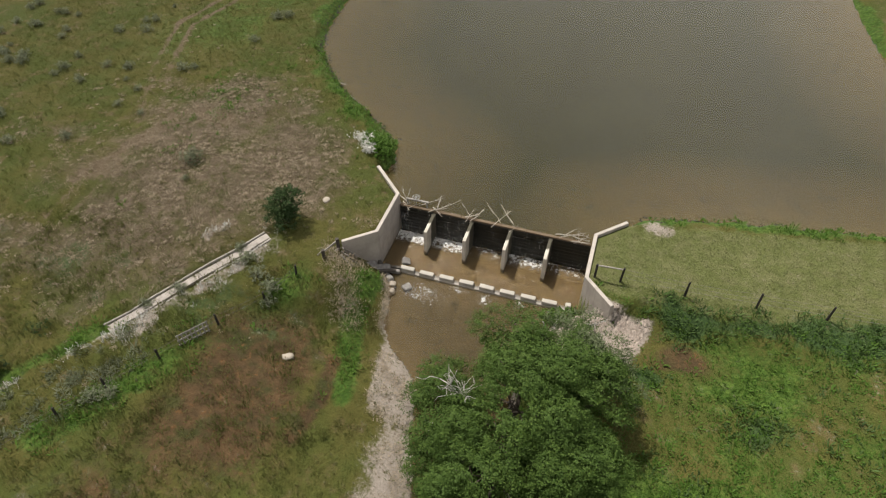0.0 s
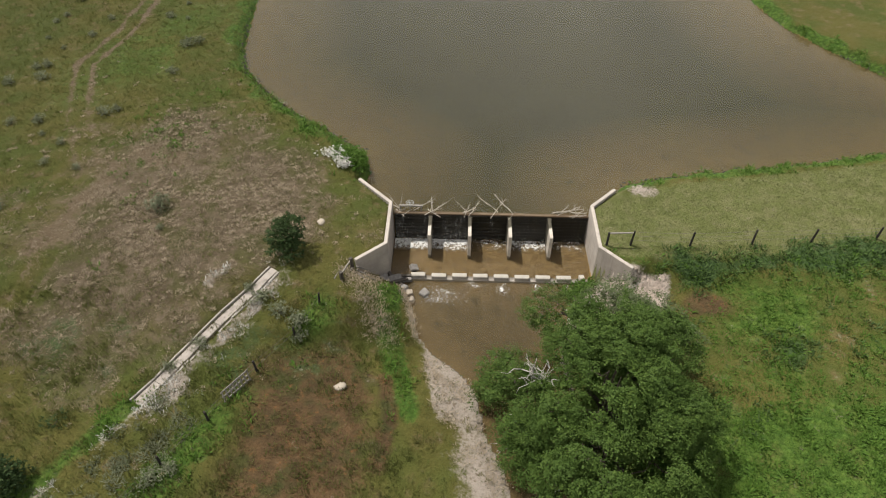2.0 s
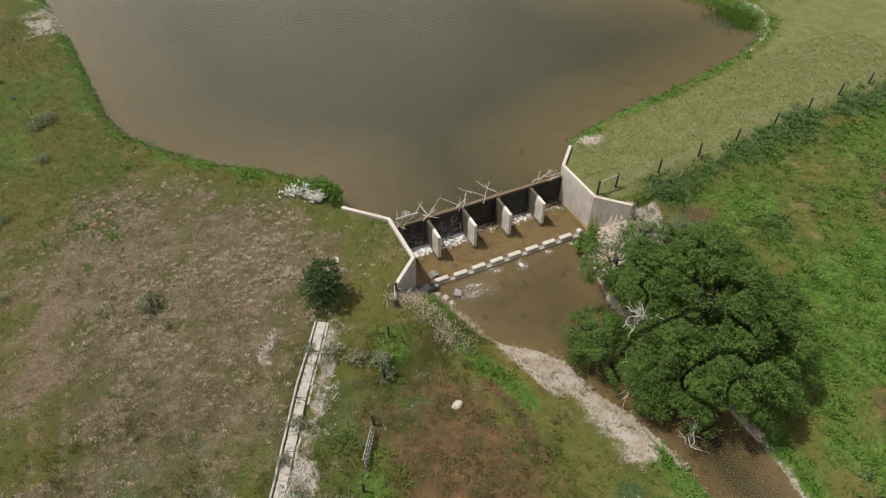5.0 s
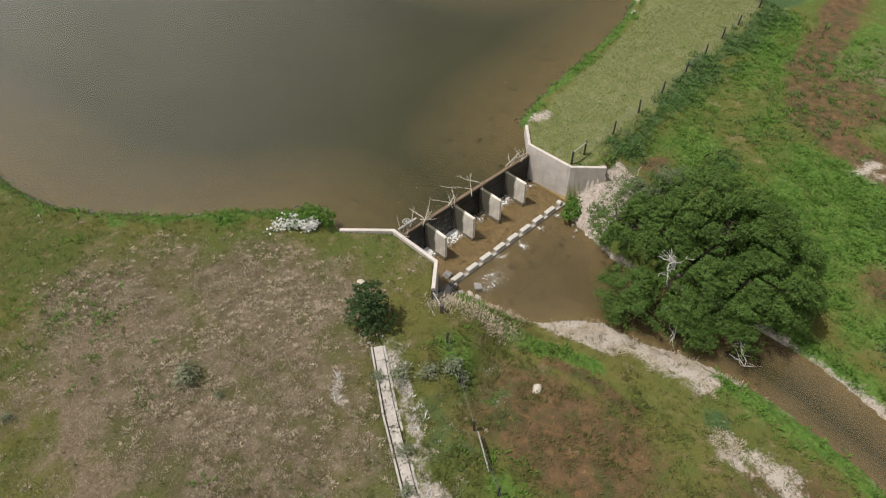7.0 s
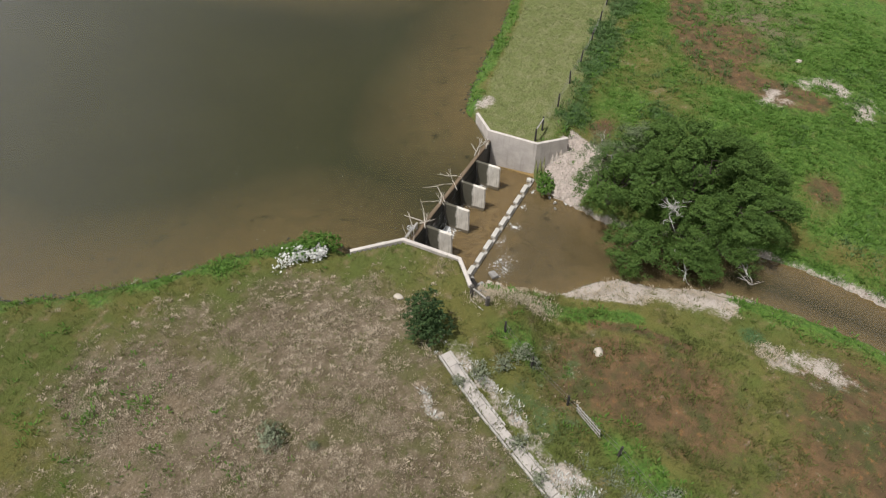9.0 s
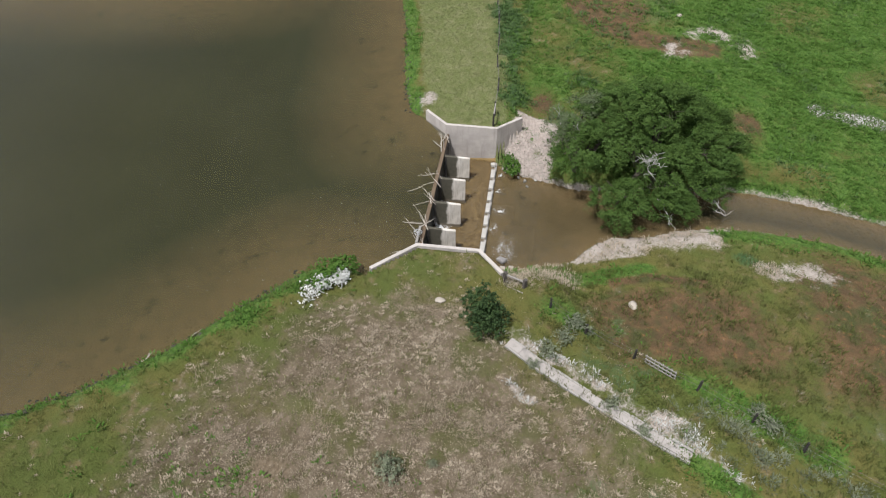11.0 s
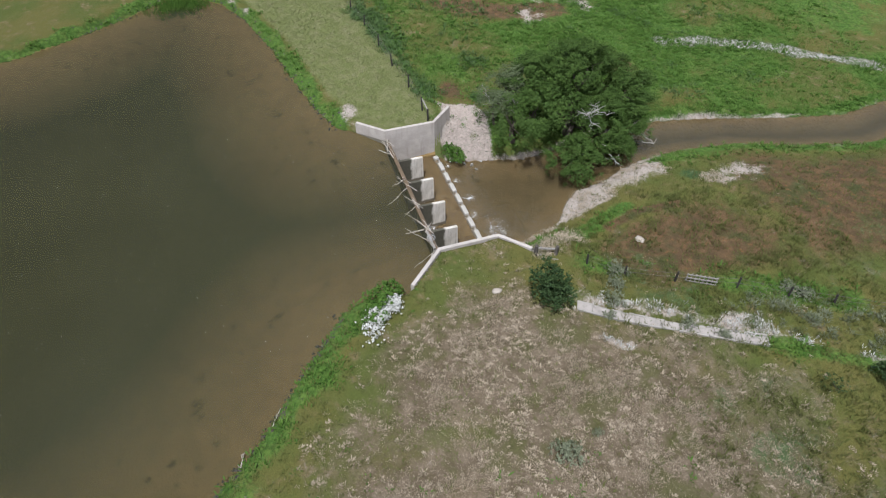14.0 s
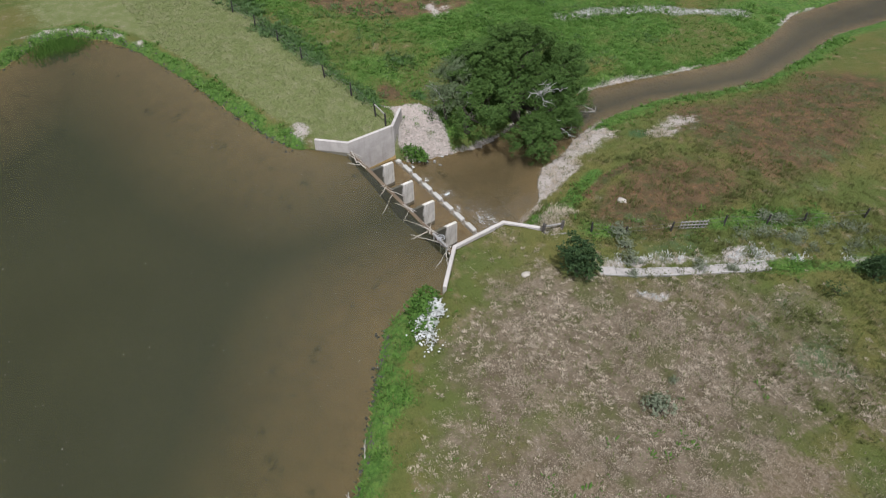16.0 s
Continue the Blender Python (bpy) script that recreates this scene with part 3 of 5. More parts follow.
def box(bm, size, at=(0, 0, 0), turn=None, bevel=0.02, jitter=0.0, rng=random):
    """A bevelled block, its corners a little out of true."""
    m = Matrix.Translation(at) @ (turn or Matrix())
    made = bmesh.ops.create_cube(bm, size=1.0, matrix=Matrix.Identity(4))["verts"]
    for v in made:
        v.co = Vector((v.co.x * size[0], v.co.y * size[1], v.co.z * size[2]))
        if jitter:
            v.co += Vector([rng.uniform(-jitter, jitter) for _ in range(3)])
    if bevel:
        edges = list({e for v in made for e in v.link_edges})
        made = list({v for f in bmesh.ops.bevel(bm, geom=edges, offset=bevel, segments=1, affect="EDGES")["faces"] for v in f.verts} | {v for v in made if v.is_valid})
    bmesh.ops.transform(bm, matrix=m, verts=[v for v in made if v.is_valid])


def tube(bm, points, radii, sides=7):
    """A tapered round limb through points."""
    rings = []
    pts = [Vector(p) for p in points]
    for i, p in enumerate(pts):
        ahead = (pts[min(i + 1, len(pts) - 1)] - pts[max(i - 1, 0)]).normalized()
        u = ahead.orthogonal().normalized()
        w = ahead.cross(u)
        rings.append([bm.verts.new(p + radii[i] * (math.cos(a) * u + math.sin(a) * w)) for a in [2 * math.pi * k / sides for k in range(sides)]])
    for a, b in zip(rings, rings[1:]):
        for k in range(sides):
            bm.faces.new((a[k], a[(k + 1) % sides], b[(k + 1) % sides], b[k]))
    bm.faces.new(rings[0][::-1])
    bm.faces.new(rings[-1])


def stone(bm, size, at, rng, turn=None):
    """A lumpy rock."""
    made = bmesh.ops.create_icosphere(bm, subdivisions=2, radius=0.5)["verts"]
    off = Vector((rng.uniform(0, 50), rng.uniform(0, 50), 0))
    for v in made:
        v.co *= 1 + 0.45 * noise.noise(v.co * 2.2 + off) + 0.15 * noise.noise(v.co * 6 + off)
        v.co = Vector((v.co.x * size[0], v.co.y * size[1], v.co.z * size[2]))
    bmesh.ops.transform(bm, matrix=Matrix.Translation(at) @ (turn or Matrix.Rotation(rng.uniform(0, 6), 4, "Z")), verts=made)


def wall_along(bm, line, thick, top, bottom, bevel=0.03):
    """An upright wall along a bent line, mitred at its bends; top: one height, or one for each corner."""
    pts = [Vector((*p, 0)) for p in line]
    tops = top if isinstance(top, (list, tuple)) else [top] * len(pts)
    rows = []
    for i, p in enumerate(pts):
        a = (p - pts[i - 1]).normalized() if i else (pts[1] - p).normalized()
        b = (pts[i + 1] - p).normalized() if i < len(pts) - 1 else a
        n = (Vector((-a.y, a.x, 0)) + Vector((-b.y, b.x, 0))).normalized()
        n *= thick / 2 / max(0.4, n.dot(Vector((-a.y, a.x, 0))))
        row = []
        for side, z in ((-1, bottom), (-1, tops[i]), (1, tops[i]), (1, bottom)):
            row.append(bm.verts.new((p.x + side * n.x, p.y + side * n.y, z)))
        rows.append(row)
    for a, b in zip(rows, rows[1:]):
        for k in range(4):
            bm.faces.new((a[k], b[k], b[(k + 1) % 4], a[(k + 1) % 4]))
    bm.faces.new(rows[0])
    bm.faces.new(rows[-1][::-1])
    bmesh.ops.recalc_face_normals(bm, faces=bm.faces)
    if bevel:
        ridge = [e for e in bm.edges if all(v.co.z > bottom + 0.01 for v in e.verts)]
        bmesh.ops.bevel(bm, geom=ridge, offset=bevel, segments=1, affect="EDGES")


# ---------------------------------------------------------------- weir
rng = random.Random(5)
for side, line, name in ((1, WL, "wall_west"), (-1, WR, "wall_east")):
    bm = bmesh.new()
    wall_along(bm, line, 0.24, WALL_TOP, -3.2)
    tagged(new(name, mesh_of(name, bm, CONCRETE)), "bent grey concrete wing wall beside the weir bays", "retaining wall", "wing walls", "structure")

bm = bmesh.new()
box(bm, (13.3, 3.7, 0.3), (4.12, 0.05, -2.72), bevel=0)
tagged(new("apron", mesh_of("apron", bm, SILTED)), "brown stained concrete apron under shallow water", "apron", kind="structure")
bm = bmesh.new()
box(bm, (13.2, 0.42, 0.5), (4.12, -1.78, -2.80), bevel=0.03)
tagged(new("sill", mesh_of("sill", bm, OLD_CONCRETE)), "low wet concrete sill across the apron's edge", "sill", kind="structure")

BAYS = [(-2.49, -0.11), (0.11, 2.59), (2.81, 5.29), (5.51, 7.99), (8.21, 10.74)]
PIERS = [0.0, 2.7, 5.4, 8.1]


def pier():
    p = thing("pier", "upright concrete weir pier, pale in front and stained dark behind", "pier", "piers of the weir")
    bm = bmesh.new()
    prof = [(-0.02, -2.75), (0.0, -0.43), (0.10, -0.40), (2.05, -0.37), (2.05, -2.75)]
    a = [bm.verts.new((-0.11 if i else -0.11, y, z)) for i, (y, z) in enumerate(prof)]
    b = [bm.verts.new((0.11, y, z)) for y, z in prof]
    bm.faces.new(a[::-1])
    bm.faces.new(b)
    for i in range(5):
        bm.faces.new((a[i], a[(i + 1) % 5], b[(i + 1) % 5], b[i]))
    bmesh.ops.recalc_face_normals(bm, faces=bm.faces)
    bmesh.ops.bevel(bm, geom=bm.edges[:], offset=0.018, segments=1, affect="EDGES")
    part("shaft", bm, PIER, p)
    for s in (-1, 1):
        bm = bmesh.new()
        box(bm, (0.05, 0.10, 2.2), (s * 0.13, 1.80, -1.45), bevel=0.01)
        part("guide_rail", bm, DARK_WOOD, p, "dark upright board guide")
    return p


first = pier()
for x in PIERS[1:]:
    copy_thing(first, pose(x, 0, 0))

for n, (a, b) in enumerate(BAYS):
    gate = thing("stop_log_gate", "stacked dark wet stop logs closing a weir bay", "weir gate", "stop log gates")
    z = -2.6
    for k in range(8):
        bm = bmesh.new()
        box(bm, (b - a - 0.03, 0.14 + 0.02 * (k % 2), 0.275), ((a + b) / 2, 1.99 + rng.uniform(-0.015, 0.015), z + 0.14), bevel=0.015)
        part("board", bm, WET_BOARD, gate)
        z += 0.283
beam = thing("crest_beam", "brown wooden beam along the weir's crest", "beam")
for a, b in ((-2.5, 1.9), (1.92, 6.4), (6.42, 10.74)):
    bm = bmesh.new()
    box(bm, (b - a, 0.26, 0.12), ((a + b) / 2, 2.07, -0.27), bevel=0.02, jitter=0.008, rng=rng)
    part("timber", bm, BEAM, beam)


def veil(name, parent, grid, material, fade):
    """A bent strip of foam or falling water; grid: rows of points, fade: how thick it is."""
    me = bpy.data.meshes.new(name)
    ny, nx = len(grid), len(grid[0])
    vs = [p for row in grid for p in row]
    fs = [(j * nx + i, j * nx + i + 1, (j + 1) * nx + i + 1, (j + 1) * nx + i) for j in range(ny - 1) for i in range(nx - 1)]
    me.from_pydata(vs, [], fs)
    me.attributes.new("fade", "FLOAT", "POINT").data.foreach_set("value", [f for row in fade for f in row])
    me.polygons.foreach_set("use_smooth", np.ones(len(fs), bool))
    me.materials.append(material)
    ob = new(name, me)
    ob.parent = parent
    return ob


# spill over each bay and the foam where it lands
SPILL = [(0.98, 1.25), (0.98, 1.15), (0.82, 0.62), (0.95, 0.9), (0.85, 0.6)]
for (a, b), (fall, land) in zip(BAYS, SPILL):
    w = thing("waterfall", "thin streaked sheet of water falling over dark boards", "water", "waterfalls", "stuff")
    grid, fade = [], []
    for j in range(14):
        u = j / 13
        grid.append([(a + (b - a) * i / 12, 1.90 - 0.04 - 0.30 * u * u - 0.02 * math.sin(i * 1.7), -0.26 - 2.16 * u) for i in range(13)])
        fade.append([fall * (0.75 + 0.25 * u) + 0.16 * noise.noise((a + i * 0.4, j * 0.1, 1)) for i in range(13)])
    veil("sheet", w, grid, FLOW, fade)
    grid, fade = [], []
    for j in range(12):
        v = j / 11
        grid.append([(a + (b - a) * i / 24, 1.72 - 1.15 * v, APRON_Z + 0.015 + 0.10 * (1 - v) * (0.5 + 0.5 * noise.noise((a + i * 0.5, j * 0.6, 4)))) for i in range(25)])
        fade.append([land * (1.1 - 0.6 * v) + 0.35 * noise.noise((a + i * 0.22, j * 0.3, 2)) - 0.25 * (v > 0.9) for i in range(25)])
    veil("foam", w, grid, FOAM, fade)

# foam below the sill; the wide west patch paints ripple sparkles as specks
for cx, cy, rx, ry, power in ((4.9, -2.7, 0.8, 1.0, 0.82), (0.9, -3.4, 2.6, 1.9, 0.74), (3.0, -2.4, 1.4, 0.6, 0.74), (7.2, -2.4, 0.7, 0.6, 0.8), (9.2, -2.35, 0.6, 0.5, 0.85)):
    w = thing("foam_patch", "broken white foam and painted ripple sparkles on the pool below the sill", "foam", "foam patches", "stuff")
    grid, fade = [], []
    for j in range(15):
        v = j / 14 * 2 - 1
        grid.append([(cx + rx * (i / 7 - 1), cy + ry * v, CREEK_Z + 0.012 + 0.03 * max(0, 1 - math.hypot(i / 7 - 1, v))) for i in range(15)])
        fade.append([power * max(0.0, 1.15 - math.hypot(i / 7 - 1, v) ** 1.5) + 0.25 * noise.noise((i * 0.4 + cx, j * 0.4, 3)) for i in range(15)])
    veil("foam", w, grid, SPECK, fade)

# baffle blocks along the sill
def block():
    t = thing("sill_block", "worn pale concrete block standing on the sill", "concrete block", "row of sill blocks")
    bm = bmesh.new()
    box(bm, (0.98, 0.34, 0.34), (0, 0, 0), bevel=0.03, jitter=0.012, rng=rng)
    part("body", bm, BLOCK, t)
    return t


first = block()
for k in range(1, 9):
    m = pose(0.70 + 1.378 * (k - 2), -1.79 + rng.uniform(-0.03, 0.03), -2.46 + rng.uniform(-0.015, 0.015), 0, 0, rng.uniform(-2, 2))
    if k == 1:
        first.matrix_basis = m
    else:
        copy_thing(first, m)
t = thing("broken_block", "broken end of a concrete sill block", "concrete block", "row of sill blocks")
bm = bmesh.new()
box(bm, (0.34, 0.36, 0.34), (10.15, -1.70, -2.44), Matrix.Rotation(0.2, 4, "Z"), 0.04, 0.04, rng)
part("body", bm, BLOCK, t)
t = thing("tumbled_block", "tilted concrete block lying against the sill", "concrete block")
bm = bmesh.new()
box(bm, (0.55, 0.5, 0.38), (-1.0, -1.15, -2.36), Euler((0.5, 0.35, 0.5)).to_matrix().to_4x4(), 0.05, 0.05, rng)
part("body", bm, GREY_ROCK, t)

# rubble and old timber at the foot of the west wing
for x, y, z, sx, sy, sz, yaw, tilt, mat, label in (
        (-2.2, -2.35, -2.25, 0.95, 0.55, 0.45, 0.4, 0.35, GREY_ROCK, "slab"), (-1.7, -2.75, -2.45, 0.9, 0.4, 0.35, -0.6, -0.3, GREY_ROCK, "slab"),
        (-2.9, -2.75, -1.95, 0.8, 0.6, 0.5, 1.0, 0.5, GREY_ROCK, "slab"), (-1.45, -2.05, -2.45, 0.7, 0.45, 0.3, 0.2, 0.1, GREY_ROCK, "slab"),
        (-1.15, -3.3, -2.5, 0.45, 0.35, 0.35, 0.3, 0.2, ROCK, "rock"), (-0.95, -3.9, -2.5, 0.35, 0.3, 0.3, 1.3, 0.0, ROCK, "rock"), (-0.2, -3.2, -2.55, 0.6, 0.5, 0.3, 0.8, 0.1, GREY_ROCK, "rock")):
    bm = bmesh.new()
    box(bm, (sx, sy, sz), (0, 0, 0), Euler((tilt, tilt * 0.6, yaw)).to_matrix().to_4x4(), 0.06, 0.08, rng)
    tagged(new("rubble_" + label, mesh_of("rubble_" + label, bm, mat)), "broken grey slab at the foot of the wing wall" if label == "slab" else "loose rock at the edge of the pool", "rock", "rubble by the wing wall").location = (x, y, z)
for pts in ([(-2.6, -1.95, -2.0), (-1.75, -2.9, -2.35)], [(-2.3, -2.9, -2.0), (-1.35, -2.2, -2.3)], [(-2.5, -2.1, -2.25), (-1.1, -1.9, -2.32)]):
    bm = bmesh.new()
    d = Vector(pts[1]) - Vector(pts[0])
    box(bm, (d.length, 0.2, 0.16), (Vector(pts[0]) + d / 2), d.to_track_quat("X", "Z").to_matrix().to_4x4(), 0.02, 0.01, rng)
    tagged(new("old_timber", mesh_of("old_timber", bm, DARK_WOOD)), "dark weathered beam lying on the rubble", "timber", "old timbers")

# sluice gate with its wheel in the first bay
gate = thing("sluice_gate", "rusty steel sluice gate frame with a hand wheel", "sluice gate")
for x in (-2.05, -0.65):
    bm = bmesh.new()
    box(bm, (0.09, 0.09, 0.75), (x, 2.28, -0.15), bevel=0.01)
    part("upright", bm, GREY_WOOD, gate)
bm = bmesh.new()
box(bm, (1.62, 0.16, 0.10), (-1.35, 2.28, 0.18), bevel=0.015)
part("crossbeam", bm, GREY_WOOD, gate)
bm = bmesh.new()
tube(bm, [(-1.42, 2.28, -1.2), (-1.42, 2.28, 0.55)], [0.025, 0.025])
part("stem", bm, STEEL, gate)
wheel_rim = bmesh.new()
ring = [(-1.42 + 0.26 * math.cos(a), 2.28 + 0.26 * math.sin(a), 0.45) for a in np.linspace(0, 2 * math.pi, 19)]
tube(wheel_rim, ring, [0.022] * 19, 6)
rim = part("wheel", wheel_rim, STEEL, gate, "pale steel hand wheel", True)
for a in range(0, 180, 45):
    bm = bmesh.new()
    c, s = 0.26 * math.cos(radians(a)), 0.26 * math.sin(radians(a))
    tube(bm, [(-1.42 - c, 2.28 - s, 0.45), (-1.42 + c, 2.28 + s, 0.45)], [0.014, 0.014], 5)
    part("spoke", bm, STEEL, rim)


def stick(points, radius, label="bleached driftwood stick caught on the weir", group="driftwood on the weir", name="driftwood_stick", material=None, twigs=2, seed=0):
    """A crooked bare branch with a few side twigs."""
    r = random.Random(seed)
    bm = bmesh.new()
    a, b = Vector(points[0]), Vector(points[-1])
    n = 7
    way = []
    for i in range(n):
        u = i / (n - 1)
        p = a.lerp(b, u)
        if 0 < i < n - 1:
            p += Vector([r.uniform(-1, 1) for _ in range(3)]) * (b - a).length * 0.025
        way.append(p)
    tube(bm, way, [radius * (1 - 0.6 * i / (n - 1)) for i in range(n)], 6)
    for _ in range(twigs):
        i = r.randint(2, n - 2)
        tip = way[i] + (b - a) * r.uniform(0.15, 0.3) + Vector((r.uniform(-1, 1), r.uniform(-1, 1), r.uniform(-0.2, 0.8))) * (b - a).length * 0.16
        tube(bm, [way[i], way[i].lerp(tip, 0.5) + Vector((0, 0, 0.03)), tip], [radius * 0.5, radius * 0.4, radius * 0.2], 5)
    return tagged(new(name, mesh_of(name, bm, material or DRIFT, True)), label, "branch", group)


STICKS = [((-2.2, 2.0, -0.25), (-1.9, 2.6, 0.95)), ((-2.3, 1.9, -0.3), (-1.3, 2.5, 0.1)), ((-2.4, 2.3, -0.2), (-1.7, 1.7, -0.35)), ((-2.0, 2.1, -0.1), (-3.1, 3.9, -0.15)),
          ((-1.2, 2.2, -0.2), (0.3, 3.4, -0.05)), ((-2.2, 2.4, -0.2), (-3.2, 3.0, -0.1)), ((-1.9, 1.8, -0.3), (-1.0, 2.4, 0.0)),
          ((-0.4, 1.8, -0.25), (0.7, 2.5, 0.05)), ((-0.2, 2.3, -0.15), (0.6, 1.7, -0.25)), ((0.0, 2.0, -0.1), (1.6, 3.2, 0.25)), ((-0.3, 1.9, -0.2), (0.8, 2.2, 0.1)), ((0.1, 2.3, -0.2), (0.0, 3.6, -0.1)),
          ((2.3, 1.7, -0.3), (2.7, 2.6, 0.3)), ((2.6, 1.8, -0.25), (3.3, 2.7, 0.2)), ((2.2, 2.0, -0.15), (3.1, 2.3, 0.1)), ((2.5, 2.2, -0.2), (1.6, 3.2, 0.0)),
          ((4.1, 1.6, -0.2), (5.1, 2.8, 0.55)), ((5.6, 2.1, -0.2), (4.3, 3.3, 0.5)), ((5.3, 1.7, -0.4), (5.8, 2.2, -0.1)), ((4.6, 2.2, -0.18), (3.2, 3.9, -0.1)),
          ((8.3, 2.2, -0.15), (10.4, 2.5, 0.0)), ((8.6, 2.0, -0.2), (10.0, 2.4, 0.25)), ((9.6, 1.8, -0.2), (10.5, 2.3, 0.15)), ((9.2, 2.4, -0.15), (10.6, 2.1, -0.05)), ((9.9, 1.9, -0.2), (9.7, 2.7, 0.5)),
          ((8.9, 2.3, -0.2), (9.6, 3.1, -0.1)), ((10.6, 2.1, -0.2), (9.4, 1.8, -0.1))]
for i, (a, b) in enumerate(STICKS):
    stick((a, b), 0.022 + 0.012 * (i % 3), seed=i)
stick(((-13.6, 15.6, -0.25), (-12.5, 15.2, -0.12)), 0.05, "bleached dead branch lying in the shallows", "driftwood on the shore", seed=91, twigs=3)
stick(((-11.6, 13.8, -0.22), (-10.6, 13.2, -0.12)), 0.035, "bleached dead branch lying in the shallows", "driftwood on the shore", seed=92)

# timber gate frame beyond the end of the west wing
g = thing("timber_frame", "dark timber frame with a wire panel at the wing wall's end", "fence frame")
z0 = spot(-4.8, -4.0)
for x, y in ((-4.62, -3.55), (-5.05, -4.75)):
    bm = bmesh.new()
    box(bm, (0.2, 0.2, 1.75), (x, y, 0.05), Euler((0.05, -0.04, 0.7)).to_matrix().to_4x4(), 0.02, 0.01, rng)
    part("post", bm, DARK_WOOD, g)
for z, d in ((0.72, 0.0), (0.1, 0.06)):
    bm = bmesh.new()
    a, b = Vector((-4.6 + d, -3.5, z)), Vector((-5.05 + d, -4.8, z - 0.03))
    box(bm, ((b - a).length, 0.07, 0.12), (a + b) / 2, (b - a).to_track_quat("X", "Z").to_matrix().to_4x4(), 0.01, 0.01, rng)
    part("rail", bm, GREY_WOOD, g)
bm = bmesh.new()
a, b = Vector((-5.05, -3.75, 0.1)), Vector((-5.4, -4.75, 0.0))
m = (b - a).to_track_quat("X", "Z").to_matrix().to_4x4()
box(bm, ((b - a).length, 0.05, 0.62), (a + b) / 2, m @ Matrix.Rotation(0.5, 4, "X"), 0.01, 0.01, rng)
part("panel", bm, GREY_WOOD, g, "grey weathered board panel")
for k in range(3):
    stick(((-4.35 + 0.1 * k, -3.6 - 0.3 * k, 0.2), (-3.3 + 0.2 * k, -3.3 - 0.5 * k, -0.6 - 0.3 * k)), 0.05, "grey fallen pole by the wing wall", "fallen poles", "fallen_pole", GREY_WOOD, 0, 70 + k)

# ---------------------------------------------------------------- fences
def fence(name, label, posts, wires, tall, brace=()):
    f = thing(name, label, "fence")
    tops = []
    for i, (x, y) in enumerate(posts):
        z = spot(x, y)
        lean = Vector((rng.uniform(-0.09, 0.09), rng.uniform(-0.09, 0.09), 1))
        bm = bmesh.new()
        base, top = Vector((x, y, z - 0.3)), Vector((x, y, z)) + lean * tall * rng.uniform(0.92, 1.08)
        tube(bm, [base, base.lerp(top, 0.5), top], [0.075, 0.07, 0.06], 7)
        part("post", bm, POST, f)
        tops.append((Vector((x, y, z)), top))
    for u in wires:
        bm = bmesh.new()
        for (a, b), (c, d) in zip(tops, tops[1:]):
            p, q = a.lerp(b, u), c.lerp(d, u)
            tube(bm, [p, p.lerp(q, 0.5) - Vector((0, 0, 0.05)), q], [0.008] * 3, 3)
        part("wire", bm, WIRE, f)
    return f


east = fence("wire_fence_east", "wire fence of dark wooden posts along the embankment", [(12.83, -1.42), (16.6, -1.35), (20.6, -1.0), (24.4, -0.7), (28.6, -0.35), (32.7, 0.1), (36.8, 0.7), (41.0, 1.2), (46.2, 1.6)], (0.35, 0.65, 0.92), 1.12)
bm = bmesh.new()
z = spot(11.3, -1.3)
tube(bm, [(11.35, -1.42, z - 0.3), (11.35, -1.42, z + 1.05)], [0.08, 0.07])
part("post", bm, POST, east)
bm = bmesh.new()
tube(bm, [(11.32, -1.42, z + 0.98), (12.85, -1.42, spot(12.83, -1.42) + 1.05)], [0.055, 0.05])
part("brace_rail", bm, GREY_WOOD, east, "grey brace rail between two posts")
west = fence("wire_fence_west", "sagging wire fence of dark posts beside the flume", [(-6.2, -6.4), (-7.3, -8.5), (-8.85, -11.1), (-10.6, -14.25), (-12.1, -16.8), (-13.45, -19.0), (-15.5, -22.8)], (0.45, 0.85), 0.85)
g = thing("fence_panel", "weathered grey slatted panel lying by the fence", "wooden panel")
a, b = Vector((-9.1, -11.6, spot(-9.1, -11.6) + 0.38)), Vector((-10.1, -13.15, spot(-10.1, -13.15) + 0.36))
m = Matrix.Translation((a + b) / 2) @ (b - a).to_track_quat("X", "Z").to_matrix().to_4x4() @ Matrix.Rotation(radians(9), 4, "X")
for k in range(3):
    bm = bmesh.new()
    box(bm, ((b - a).length, 0.04, 0.10), (0, 0, -0.32 + 0.32 * k), bevel=0.008)
    part("rail", bm, GREY_WOOD, g).matrix_basis = m
for k in range(8):
    bm = bmesh.new()
    box(bm, (0.07, 0.03, 0.82), ((k / 7 - 0.5) * 1.7, 0.035, 0), bevel=0.006)
    part("slat", bm, GREY_WOOD, g).matrix_basis = m

